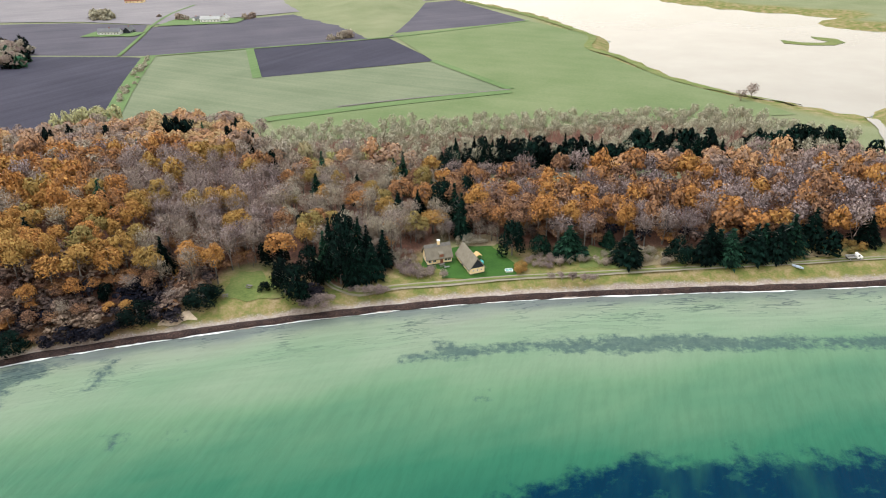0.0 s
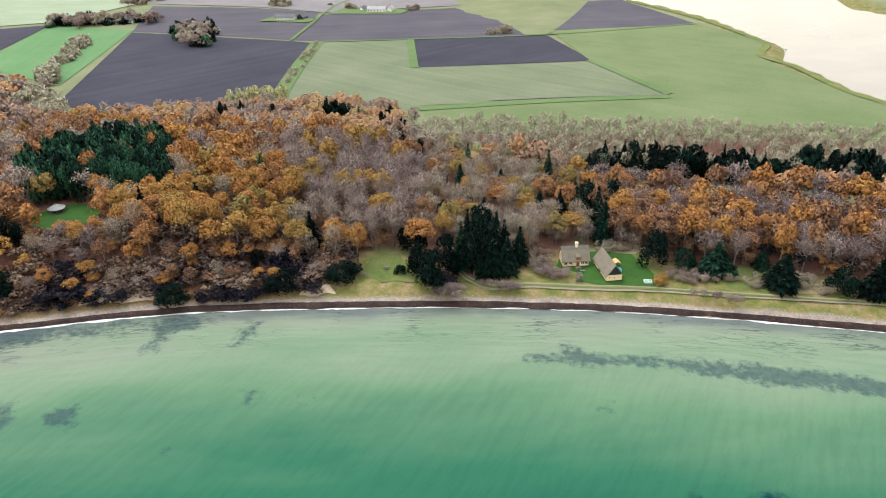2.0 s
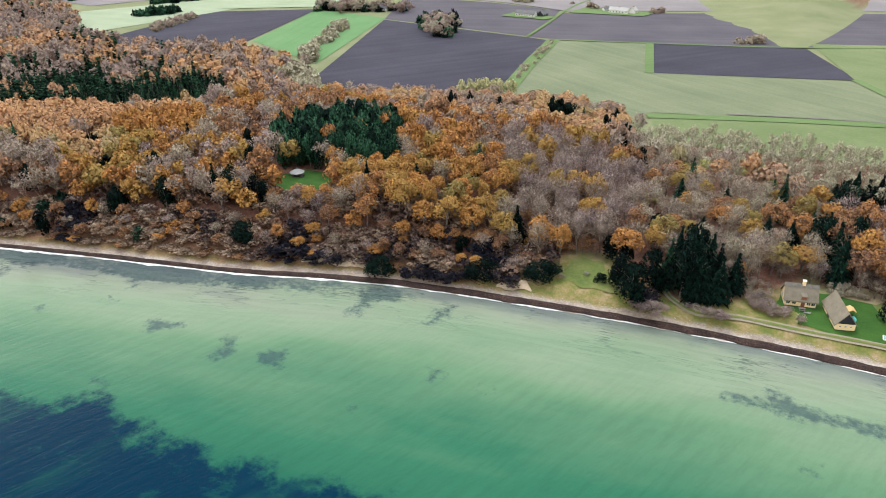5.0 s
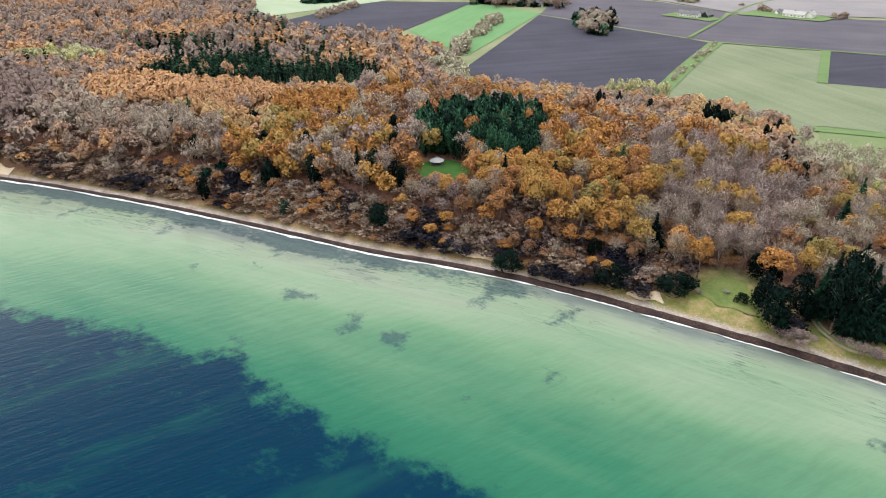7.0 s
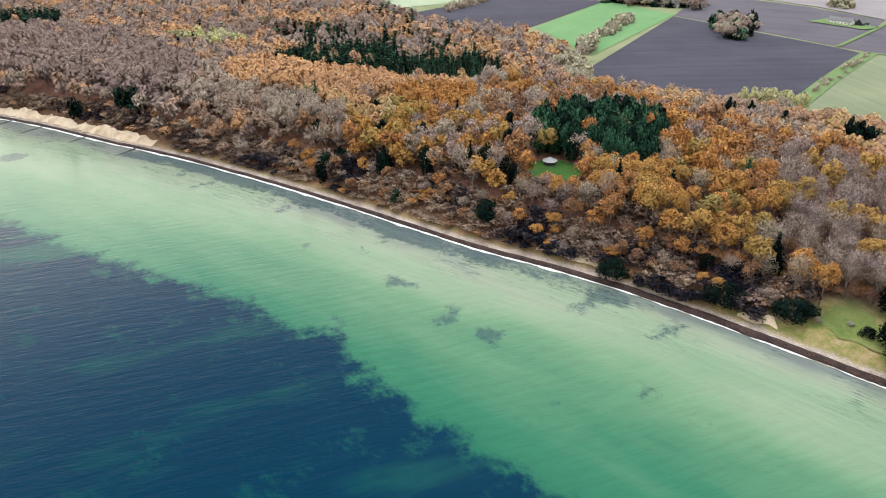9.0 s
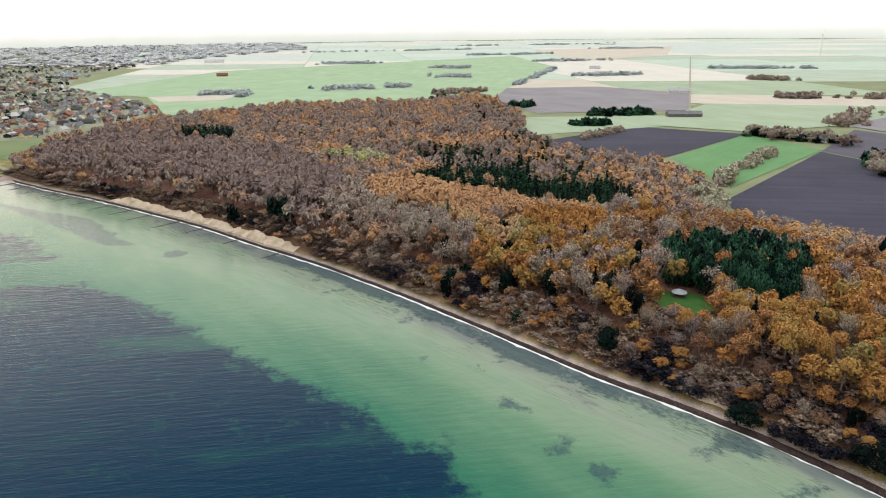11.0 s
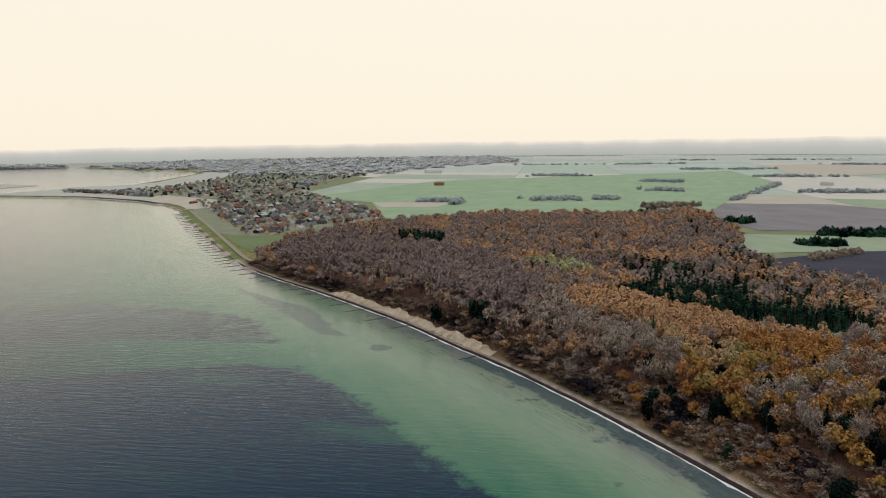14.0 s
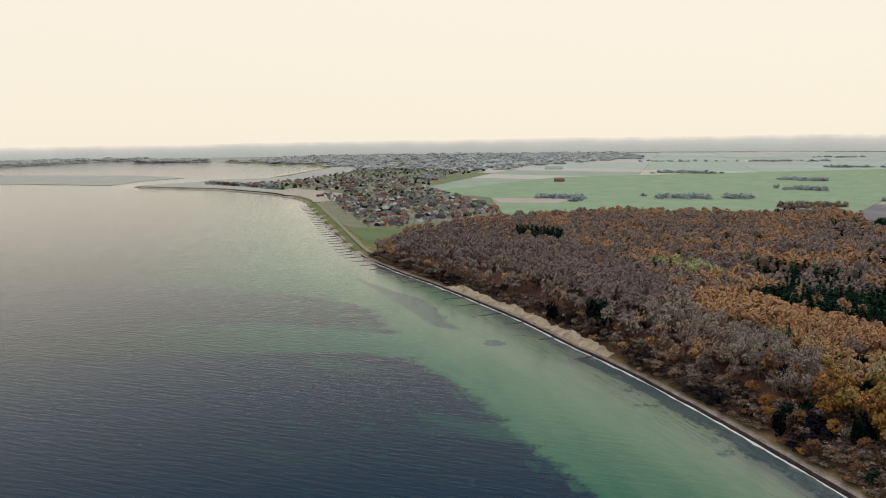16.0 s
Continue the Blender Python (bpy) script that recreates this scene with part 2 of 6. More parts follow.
def sdist(poly, P):
    """Signed distance of points to a closed outline, positive inside."""
    poly, P = np.asarray(poly, float), np.asarray(P, float)
    best, inside = np.full(len(P), 1e12), np.zeros(len(P), bool)
    for a, b in zip(poly, np.roll(poly, -1, 0)):
        ab = b - a
        t = np.clip(((P - a) @ ab) / max(ab @ ab, 1e-9), 0, 1)
        best = np.minimum(best, ((P - a - t[:, None] * ab) ** 2).sum(1))
        if a[1] != b[1]:
            cross = ((a[1] > P[:, 1]) != (b[1] > P[:, 1])) & (P[:, 0] < a[0] + (P[:, 1] - a[1]) / (b[1] - a[1]) * ab[0])
            inside ^= cross
    return np.where(inside, 1, -1) * np.sqrt(best)


def sstep(x, a, b):
    t = np.clip((x - a) / (b - a), 0, 1)
    return t * t * (3 - 2 * t)


def shore_of(P):
    s = sdist(land_poly, P)
    s = np.minimum(s, -sdist(LAGOON, P))
    return s


def height_of(P, s):
    x = P[:, 0]
    z = np.where(s < 0, np.maximum(-3, s * 0.12), np.minimum(3.4, 0.42 * s))
    bank = sstep(-x, 92, 150) * sstep(x, -660, -570) * sstep(s, 6, 30) * (1 - sstep(s, 70, 200))
    z = z + bank * 8.0
    z = z + 2.5 * sstep(-x, 338, 352) * sstep(x, -512, -496) * sstep(s, 7, 14) * (1 - sstep(s, 30, 90))
    return z


def lines(*spans):
    out = []
    for a, b, k in spans:
        out += list(np.arange(a, b, k))
    return np.array(out + [spans[-1][1]], float)


def sheet(name, xs, ys, mat, flat):
    X, Y = np.meshgrid(xs, ys, indexing="ij")
    P = np.stack([X.ravel(), Y.ravel()], 1)
    s = shore_of(P)
    z = np.zeros(len(P)) if flat else height_of(P, s)
    idx = np.arange(len(P)).reshape(len(xs), len(ys))
    F = np.stack([idx[:-1, :-1], idx[1:, :-1], idx[1:, 1:], idx[:-1, 1:]], -1).reshape(-1, 4)
    ob = new(name, fast_mesh(name, np.column_stack([P, z]), F, mat))
    return ob, P, s


def fast_mesh(name, V, F, mat, smooth=False, tint=None, normals=None):
    F = np.asarray(F)
    k = F.shape[1]
    me = bpy.data.meshes.new(name)
    me.vertices.add(len(V))
    me.vertices.foreach_set("co", np.asarray(V, np.float32).ravel())
    me.loops.add(F.size)
    me.loops.foreach_set("vertex_index", F.astype(np.int32).ravel())
    me.polygons.add(len(F))
    me.polygons.foreach_set("loop_start", np.arange(0, F.size, k, dtype=np.int32))
    if smooth or normals is not None:
        me.polygons.foreach_set("use_smooth", np.ones(len(F), bool))
    if tint is not None:
        point_attr(me, "tint", tint)
    me.update(calc_edges=True)
    me.materials.append(mat)
    if normals is not None:
        me.normals_split_custom_set_from_vertices(np.asarray(normals, np.float32))
    return me


def point_attr(me, name, values):
    me.attributes.new(name, "FLOAT", "POINT").data.foreach_set("value", np.asarray(values, np.float32))


XS = lines((-5000, -1800, 160), (-1800, -700, 22), (-700, -560, 8), (-560, 150, 4), (150, 420, 14), (420, 5000, 250))
YS = lines((-5000, -1200, 200), (-1200, -140, 24), (-140, -60, 8), (-60, 240, 4), (240, 420, 10), (420, 1000, 24), (1000, 5000, 200))

# ground: beach sand, tan bank grass, leaf litter under the woods, pasture beyond
gm, n, l, b = blank("ground_cover", 0.95, 0.2)
sh, wd = attr(n, "shore"), attr(n, "wood")
broad, grain, mid = noise_node(n, l, 0.03, 5), noise_node(n, l, 1.6, 6, None, 0.65), noise_node(n, l, 0.22, 5)
sand = ramp(n, l, calc(n, l, "ADD", calc(n, l, "MULTIPLY", grain, 0.5), calc(n, l, "MULTIPLY", mid, 0.5)), [(0.36, (0.22, 0.165, 0.125)), (0.5, (0.34, 0.27, 0.22)), (0.64, (0.52, 0.455, 0.41))])
turf = ramp(n, l, calc(n, l, "ADD", calc(n, l, "MULTIPLY", mid, 0.65), calc(n, l, "MULTIPLY", grain, 0.35)), [(0.36, (0.085, 0.115, 0.02)), (0.48, (0.155, 0.15, 0.042)), (0.58, (0.25, 0.185, 0.085)), (0.68, (0.32, 0.25, 0.15))])
past = ramp(n, l, calc(n, l, "ADD", calc(n, l, "MULTIPLY", broad, 0.7), calc(n, l, "MULTIPLY", grain, 0.3)), [(0.35, (0.136, 0.155, 0.0684)), (0.7, (0.221, 0.22, 0.119))])
litter = ramp(n, l, calc(n, l, "ADD", calc(n, l, "MULTIPLY", grain, 0.6), calc(n, l, "MULTIPLY", mid, 0.4)), [(0.32, (0.055, 0.03, 0.022)), (0.52, (0.16, 0.075, 0.05)), (0.7, (0.27, 0.14, 0.095))])
edge = calc(n, l, "ADD", sh, calc(n, l, "MULTIPLY", calc(n, l, "SUBTRACT", mid, 0.5), 6))
col = mixed(n, l, step(n, l, edge, 2.4, 4.4), sand, turf)
col = mixed(n, l, step(n, l, edge, 24, 40), col, past)
col = mixed(n, l, wd, col, litter)
l.new(col, b.inputs["Base Color"])
bumped(n, l, b, grain, 0.7, 0.25)

# sea: pale over sand by the beach, green further out, dark over eelgrass
wm, n, l, b = blank("sea_water", 0.9, 0.0)
sh, weed, band = attr(n, "shore"), attr(n, "weed"), attr(n, "band")
drift, tuft = noise_node(n, l, 0.013, 4, (0.7, 2.2, radians(22))), noise_node(n, l, 0.11, 6, None, 0.7)
speck = noise_node(n, l, 0.5, 5, None, 0.7)
deep = calc(n, l, "ADD", calc(n, l, "MULTIPLY", sh, -0.006), calc(n, l, "MULTIPLY", calc(n, l, "SUBTRACT", drift, 0.5), 0.42))
water = ramp(n, l, deep, [(0.0, (0.165, 0.175, 0.15)), (0.04, (0.205, 0.235, 0.165)), (0.10, (0.185, 0.24, 0.155)), (0.22, (0.11, 0.195, 0.11)), (0.40, (0.03, 0.122, 0.07)), (0.64, (0.007, 0.076, 0.05)), (1.0, (0.004, 0.028, 0.03))])
w1 = calc(n, l, "ADD", weed, calc(n, l, "MULTIPLY", calc(n, l, "SUBTRACT", tuft, 0.5), 28))
w1 = step(n, l, w1, -5.5, 1.5)
# sand shows through in small holes and in long bare lanes
hole = step(n, l, noise_node(n, l, 0.07, 6, (1.0, 1.6, 0.4), 0.75), 0.54, 0.66)
lane_gap = step(n, l, noise_node(n, l, 0.016, 5, (0.6, 1.7, radians(80)), 0.6), 0.52, 0.68)
bare_bed = calc(n, l, "MAXIMUM", calc(n, l, "MULTIPLY", hole, 0.32), calc(n, l, "MULTIPLY", lane_gap, 0.42))
w1 = calc(n, l, "MULTIPLY", w1, calc(n, l, "SUBTRACT", 1.0, bare_bed))
w2 = calc(n, l, "ADD", band, calc(n, l, "ADD", calc(n, l, "MULTIPLY", calc(n, l, "SUBTRACT", tuft, 0.5), 9), calc(n, l, "MULTIPLY", calc(n, l, "SUBTRACT", speck, 0.5), 7)))
w2 = calc(n, l, "MULTIPLY", step(n, l, w2, -1.2, 1.8), calc(n, l, "ADD", 0.32, calc(n, l, "MULTIPLY", speck, 0.7)), True)
water = mixed(n, l, w2, water, (0.026, 0.052, 0.064))
water = mixed(n, l, w1, water, (0.002, 0.021, 0.042))
# chop out at sea runs north to south; by the beach the fronts turn along the shore
chop = noise_node(n, l, 0.30, 4, (0.28, 1.7, radians(80)), 0.55)
along = n.new("ShaderNodeSeparateXYZ")
l.new(n.new("ShaderNodeNewGeometry").outputs["Position"], along.inputs[0])
shore_co = n.new("ShaderNodeCombineXYZ")
l.new(calc(n, l, "MULTIPLY", sh, 0.55), shore_co.inputs[0])
l.new(calc(n, l, "MULTIPLY", along.outputs[0], 0.07), shore_co.inputs[1])
surge_t = n.new("ShaderNodeTexNoise")
surge_t.inputs["Scale"].default_value, surge_t.inputs["Detail"].default_value = 1.0, 3
l.new(shore_co.outputs[0], surge_t.inputs["Vector"])
surge = surge_t.outputs["Fac"]
# little wave fronts: their dark faces painted as thin lines in the shallows
thin = calc(n, l, "SUBTRACT", 1.0, step(n, l, calc(n, l, "ABSOLUTE", calc(n, l, "SUBTRACT", surge, 0.5)), 0.008, 0.03))
gusty = step(n, l, noise_node(n, l, 0.05, 3), 0.42, 0.58)
edge_zone = calc(n, l, "MULTIPLY", step(n, l, sh, -26, -5), gusty)
water = mixed(n, l, calc(n, l, "MULTIPLY", calc(n, l, "MULTIPLY", thin, edge_zone), 0.6), water, (0.018, 0.034, 0.042))
water = mixed(n, l, calc(n, l, "MULTIPLY", step(n, l, calc(n, l, "ADD", sh, calc(n, l, "MULTIPLY", calc(n, l, "SUBTRACT", tuft, 0.5), 9)), -7.5, -3.0), 0.42), water, (0.085, 0.105, 0.105))
close = step(n, l, sh, -42, -10)
wave = calc(n, l, "ADD", calc(n, l, "MULTIPLY", chop, calc(n, l, "SUBTRACT", 1.0, close)), calc(n, l, "MULTIPLY", surge, close))
ripple = noise_node(n, l, 1.0, 4, (0.5, 1.6, radians(70)), 0.6)
swell = calc(n, l, "ADD", calc(n, l, "MULTIPLY", wave, 0.7), calc(n, l, "MULTIPLY", ripple, 0.3))
# wave light and dark painted into the colour: crests lighter, hollows darker
gain = calc_grey(n, l, calc(n, l, "ADD", 0.91, calc(n, l, "MULTIPLY", step(n, l, swell, 0.36, 0.60), 0.09)))
l.new(mixed(n, l, 1.0, water, gain, "MULTIPLY"), b.inputs["Base Color"])
bumped(n, l, b, swell, 0.16, 1.0)
gloss = n.new("ShaderNodeBsdfGlossy")
gloss.inputs["Roughness"].default_value = 0.08
wb = n.new("ShaderNodeBump")
wb.inputs["Strength"].default_value, wb.inputs["Distance"].default_value = 0.3, 0.5
l.new(swell, wb.inputs["Height"])
l.new(wb.outputs["Normal"], gloss.inputs["Normal"])
face = n.new("ShaderNodeLayerWeight")
face.inputs["Blend"].default_value = 0.5
tilt = n.new("ShaderNodeBump")
tilt.inputs["Strength"].default_value, tilt.inputs["Distance"].default_value = 1.0, 0.25
l.new(swell, tilt.inputs["Height"])
l.new(tilt.outputs["Normal"], face.inputs["Normal"])
mirror = n.new("ShaderNodeMixShader")
l.new(calc(n, l, "MULTIPLY", calc(n, l, "POWER", face.outputs["Facing"], 5.5), 1.08, True), mirror.inputs[0])
l.new(b.outputs[0], mirror.inputs[1])
l.new(gloss.outputs[0], mirror.inputs[2])
l.new(mirror.outputs[0], n["Material Output"].inputs["Surface"])

# ---- ground and water ----
FOREST_W = [(-40, 190), (-62, 176), (-66, 172), (-88, 176), (-92, 166), (-105, 162), (-139, 148), (-178, 127), (-225, 106), (-272, 84), (-327, 55), (-352, 42),
            (-367, 38), (-415, 12), (-460, -20), (-505, -60), (-566, -110), (-640, -155), (-757, -140), (-894, -37), (-956, 83), (-916, 292), (-980, 382), (-931, 383),
            (-757, 355), (-600, 292), (-521, 285), (-487, 298), (-430, 322), (-350, 308), (-318, 286), (-300, 270), (-250, 298), (-205, 322), (-176, 330),
            (-140, 330), (-118, 308), (-108, 282), (-50, 278), (-26, 268), (-22, 226), (-26, 211)]
FOREST_E = [(-24, 214), (-10, 217), (0, 210), (24, 210), (38, 214), (57, 213), (86, 216), (116, 221), (150, 228), (168, 250), (155, 284), (117, 289), (86, 284), (45, 273), (0, 264), (-28, 258)]
BELT = [(-117, 306), (-97, 324), (-30, 341), (55, 353), (114, 360), (130, 341), (160, 320), (150, 290), (86, 298), (23, 290), (-30, 280), (-50, 276), (-108, 280)]
ground, GP, GS = sheet("ground", XS, YS, gm, False)
tagged(ground, "low coast of sand, tan grass and brown leaf litter", "ground", kind="structure")
# the lagoon is edged with marsh grass, not sand
by_lagoon = (-sdist(LAGOON, GP) < sdist(land_poly, GP)) & (GS < 60)
point_attr(ground.data, "shore", np.where(by_lagoon, np.maximum(GS + 12, 9), GS))
wood = np.zeros(len(GP))
for poly in (FOREST_W, FOREST_E, BELT):
    wood = np.maximum(wood, sstep(sdist(poly, GP), -3, 4))
wood = np.maximum(wood, 0.85 * sstep(GS, 2.6, 5.5) * sstep(-GP[:, 0], 96, 112) * sstep(GP[:, 0], -650, -620) * (GS < 40))
SHORE_CLEARING = [(-93, 163), (-67, 171), (-60, 178), (-70, 183), (-79, 193), (-88, 190), (-92, 177)]
wood *= 1 - sstep(sdist(SHORE_CLEARING, GP), -7, -1)
point_attr(ground.data, "wood", wood)

EELGRASS = [(120, 124), (51, 117), (26, 114), (5, 105), (-35, 86), (-76, 72), (-107, 61), (-128, 55), (-142, 53), (-155, 56), (-160, 47), (-185, 36), (-220, 14),
            (-250, -4), (-275, -18), (-305, -38), (-335, -62), (-342, -95), (-338, -130), (-331, -171), (-326, -227), (-300, -330), (-290, -480), (-240, -800), (400, -800), (400, 150)]
EELGRASS_THIN = [(-383, -80), (-438, -110), (-464, -158), (-482, -226), (-474, -400), (-400, -520), (-384, -360), (-390, -237), (-400, -170)]
WEED_BAND = [(-33, 149), (-15, 158), (8, 162), (33, 166), (64, 168), (106, 171), (160, 176), (160, 168), (103, 165), (62, 161), (31, 158), (0, 156), (-14, 151)]
WEED_WEST = [(-703, -245), (-566, -169), (-503, -114), (-461, -72), (-411, -53), (-393, -40), (-398, -58), (-459, -96), (-543, -152), (-650, -223)]
BLOBS = [(-6, 137, 2.2), (-92, 114, 2.6), (-78, 117, 1.8), (-100, 91, 1.4), (-173, 83, 3.5), (-145, 87, 4), (-133, 94, 3.5), (-168, 88, 2), (-150, 92, 2.5), (-128, 90, 2), (-162, 60, 2.5), (-198, 84, 2.5), (-211, 68, 2),
         (-18, 160, 2), (-246, 70, 3), (-306, 43, 3), (-131, 124, 3), (-370, -21, 6), (-420, -63, 9)]
STREAKS = [(-109, 143, -107, 133, 2.2), (-132, 135, -131, 125, 2.5), (-157, 127, -158, 121, 2), (-203, 101, -201, 90, 1.6), (-248, 79, -246, 68, 1.6), (-290, 55, -286, 44, 1.6)]
water, WP, WS = sheet("water", XS, YS, wm, True)
tagged(water, "clear green shallow sea over sand and dark eelgrass", "sea", kind="structure")
point_attr(water.data, "shore", WS * (1 - 0.26 * sstep(-WP[:, 0], 110, 300)))
point_attr(water.data, "weed", np.clip(np.maximum(sdist(EELGRASS, WP), np.minimum(sdist(EELGRASS_THIN, WP), 0.3)), -60, 60))
band = np.maximum(sdist(WEED_BAND, WP), sdist(WEED_WEST, WP))
for x, y, r in BLOBS:
    band = np.maximum(band, r - np.hypot(WP[:, 0] - x, WP[:, 1] - y))
for x0, y0, x1, y1, r in STREAKS:
    a, d = np.array((x0, y0)), np.array((x1 - x0, y1 - y0))
    t = np.clip(((WP - a) @ d) / (d @ d), 0, 1)
    band = np.maximum(band, r - np.hypot(*(WP - a - t[:, None] * d).T))
shallow = np.interp(WS, [-16, -9, -3, -1], [-14, 0.0, 2.0, -1])
for i in np.flatnonzero((WS > -18) & (WS < 0)):
    shallow[i] += 7 * noise.noise((WP[i, 0] * 0.045, WP[i, 1] * 0.045, 8)) - 0.5
west = sstep(-WP[:, 0], 60, 130) * sstep(WP[:, 0], -420, -330)
band = np.maximum(band, shallow * west - 40 * (1 - west) + 1.5)
point_attr(water.data, "band", np.clip(band, -40, 20))


def flat_area(name, pts, z, mat, label, category, gap=None, kind="structure", wobble=0.0, deep=0.0):
    """A sheet with an outline, laid just above the ground."""
    line = [Vector(p) for p in pts]
    if gap:
        fine = []
        for a, c in zip(line, line[1:] + line[:1]):
            k = max(1, int((c - a).length / gap))
            fine += [a.lerp(c, i / k) for i in range(k)]
        line = [p + Vector((noise.noise((p.x * 0.13, p.y * 0.13, 1)), noise.noise((p.x * 0.13, p.y * 0.13, 7)))) * wobble for p in fine]
    bm = bmesh.new()
    face = bm.faces.new([bm.verts.new((p.x, p.y, z)) for p in line])
    if face.normal.z < 0 or face.calc_area() and (face.normal_update() or face.normal.z < 0):
        face.normal_flip()
    if deep:
        low = [bm.verts.new((v.co.x, v.co.y, z - deep)) for v in face.verts]
        top = list(face.verts)
        for i in range(len(top)):
            bm.faces.new((top[i - 1], low[i - 1], low[i], top[i]))
    bmesh.ops.triangulate(bm, faces=bm.faces[:])
    me = bpy.data.meshes.new(name)
    bm.to_mesh(me)
    bm.free()
    me.materials.append(mat)
    return tagged(new(name, me), label, category, kind=kind)


# the pale base colour adds to the gloss, imitating reflected sky
lag_mat, n, l, b = blank("still_lagoon_water", 0.1, 0.5)
l.new(ramp(n, l, noise_node(n, l, 0.02, 4), [(0.3, (0.22, 0.20, 0.17)), (0.7, (0.27, 0.25, 0.215))]), b.inputs["Base Color"])
bumped(n, l, b, noise_node(n, l, 0.6, 4), 0.1, 0.1)
flat_area("water_lagoon", LAGOON, 0.12, lag_mat, "still lagoon, its sky reflection partly painted as pale colour", "lagoon", 12, wobble=4)

plough_a = crop("ploughed_dark", (0.0219, 0.0209, 0.0324), (0.0524, 0.0476, 0.0643), radians(62), 6)
plough_b = crop("ploughed_brown", (0.0503, 0.0455, 0.0592), (0.101, 0.0885, 0.101), radians(25), 7)
# far soil, its colour lightened to paint haze over it
plough_c = crop("hazed_plough", (0.148, 0.13, 0.135), (0.235, 0.209, 0.204), radians(25), 9)
green_a = crop("sown_field", (0.0991, 0.123, 0.0659), (0.185, 0.198, 0.119), radians(-22), 5)
green_b = crop("pasture_green", (0.108, 0.146, 0.0556), (0.195, 0.212, 0.105), radians(-20), 9, lines=0.12)
green_c = crop("winter_wheat", (0.0714, 0.167, 0.0585), (0.131, 0.233, 0.0973), radians(-62), 8)
# green_d to green_f: far greens paled and greyed in imitation of haze
green_d = crop("hazed_meadow", (0.209, 0.261, 0.157), (0.313, 0.348, 0.235), radians(10), 14)
green_e = crop("hazed_pasture", (0.259, 0.304, 0.214), (0.366, 0.393, 0.304), radians(40), 18)
green_f = crop("hazed_wheat", (0.20, 0.285, 0.155), (0.30, 0.365, 0.225), radians(-30), 16)
# furthest fields: haze painted in as paler, greyer crop colours
hazed_a = crop("hazed_green_field", (0.31, 0.37, 0.28), (0.41, 0.45, 0.36), radians(40), 20)
hazed_b = crop("hazed_grey_field", (0.36, 0.385, 0.325), (0.46, 0.465, 0.405), radians(-20), 20)
hazed_c = crop("hazed_straw_field", (0.45, 0.41, 0.34), (0.54, 0.49, 0.41), radians(20), 20)
marsh = crop("salt_marsh", (0.34, 0.325, 0.275), (0.46, 0.44, 0.375), radians(70), 25)
beige = crop("stubble", (0.364, 0.309, 0.236), (0.473, 0.409, 0.327), radians(25), 8)
verge = crop("grass_margin", (0.0823, 0.135, 0.0439), (0.132, 0.184, 0.0715), radians(60), 3)
FIELDS = [
    ("field_plough_west", [(-344, 305), (-460, 507), (-300, 506), (-275, 503), (-222, 352), (-250, 290)], plough_a, "dark freshly ploughed field"),
    ("field_plough_mid", [(-462, 510), (-545, 640), (-425, 652), (-345, 640), (-327, 592), (-304, 510)], plough_b, "grey-brown ploughed field beside the farm"),
    ("field_plough_farms", [(-300, 508), (-323, 592), (-335, 628), (-180, 722), (-66, 787), (12, 657), (-105, 582), (-209, 535), (-278, 510)], plough_b, "brown ploughed field round the farms"),
    ("field_sown", [(-276, 505), (-208, 533), (-170, 444), (-57, 492), (-2, 419), (-134, 360), (-150, 320), (-215, 320), (-226, 352)], green_a, "pale green sown field with drill lines"),
    ("field_plough_small", [(-208, 533), (-104, 577), (-56, 495), (-170, 444)], plough_a, "small dark ploughed field"),
    ("field_pasture", [(-106, 597), (12, 655), (60, 595), (56, 530), (100, 440), (140, 390), (150, 372), (60, 356), (-115, 316), (-134, 358), (-2, 417), (-58, 495)], green_b, "green pasture beside the lagoon"),
    ("field_wheat", [(-484, 370), (-561, 515), (-465, 515), (-376, 340)], green_c, "bright green winter wheat field"),
    ("field_plough_north", [(-600, 300), (-651, 444), (-563, 518), (-486, 366), (-490, 300)], plough_a, "dark ploughed field beyond the wood"),
    ("field_strip", [(-780, 340), (-705, 565), (-640, 490), (-640, 300)], green_d, "pale green grass strip"),
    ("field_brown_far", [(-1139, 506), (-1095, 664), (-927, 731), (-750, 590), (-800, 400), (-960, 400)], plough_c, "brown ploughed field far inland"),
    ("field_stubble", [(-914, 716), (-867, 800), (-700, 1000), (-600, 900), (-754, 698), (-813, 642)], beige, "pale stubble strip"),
    ("field_green_far", [(-1407, -222), (-1894, 40), (-2242, 1008), (-1623, 854), (-1139, 506), (-970, 400), (-965, 83), (-900, -40), (-1248, -91)], green_f, "wide green field far inland, paled by painted haze"),
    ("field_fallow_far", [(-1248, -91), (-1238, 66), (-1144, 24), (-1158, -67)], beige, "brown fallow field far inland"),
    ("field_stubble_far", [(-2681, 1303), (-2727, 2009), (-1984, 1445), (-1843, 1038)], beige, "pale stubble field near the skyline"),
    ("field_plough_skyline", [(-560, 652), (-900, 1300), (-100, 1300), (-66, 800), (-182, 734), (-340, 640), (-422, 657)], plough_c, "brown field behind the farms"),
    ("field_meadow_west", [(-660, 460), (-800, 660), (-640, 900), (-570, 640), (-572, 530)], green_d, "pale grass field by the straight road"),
]
for k, (nm, pts, mat, lab) in enumerate(FIELDS):
    flat_area(nm, pts, 3.52 + 0.03 * k, mat, lab, "field")

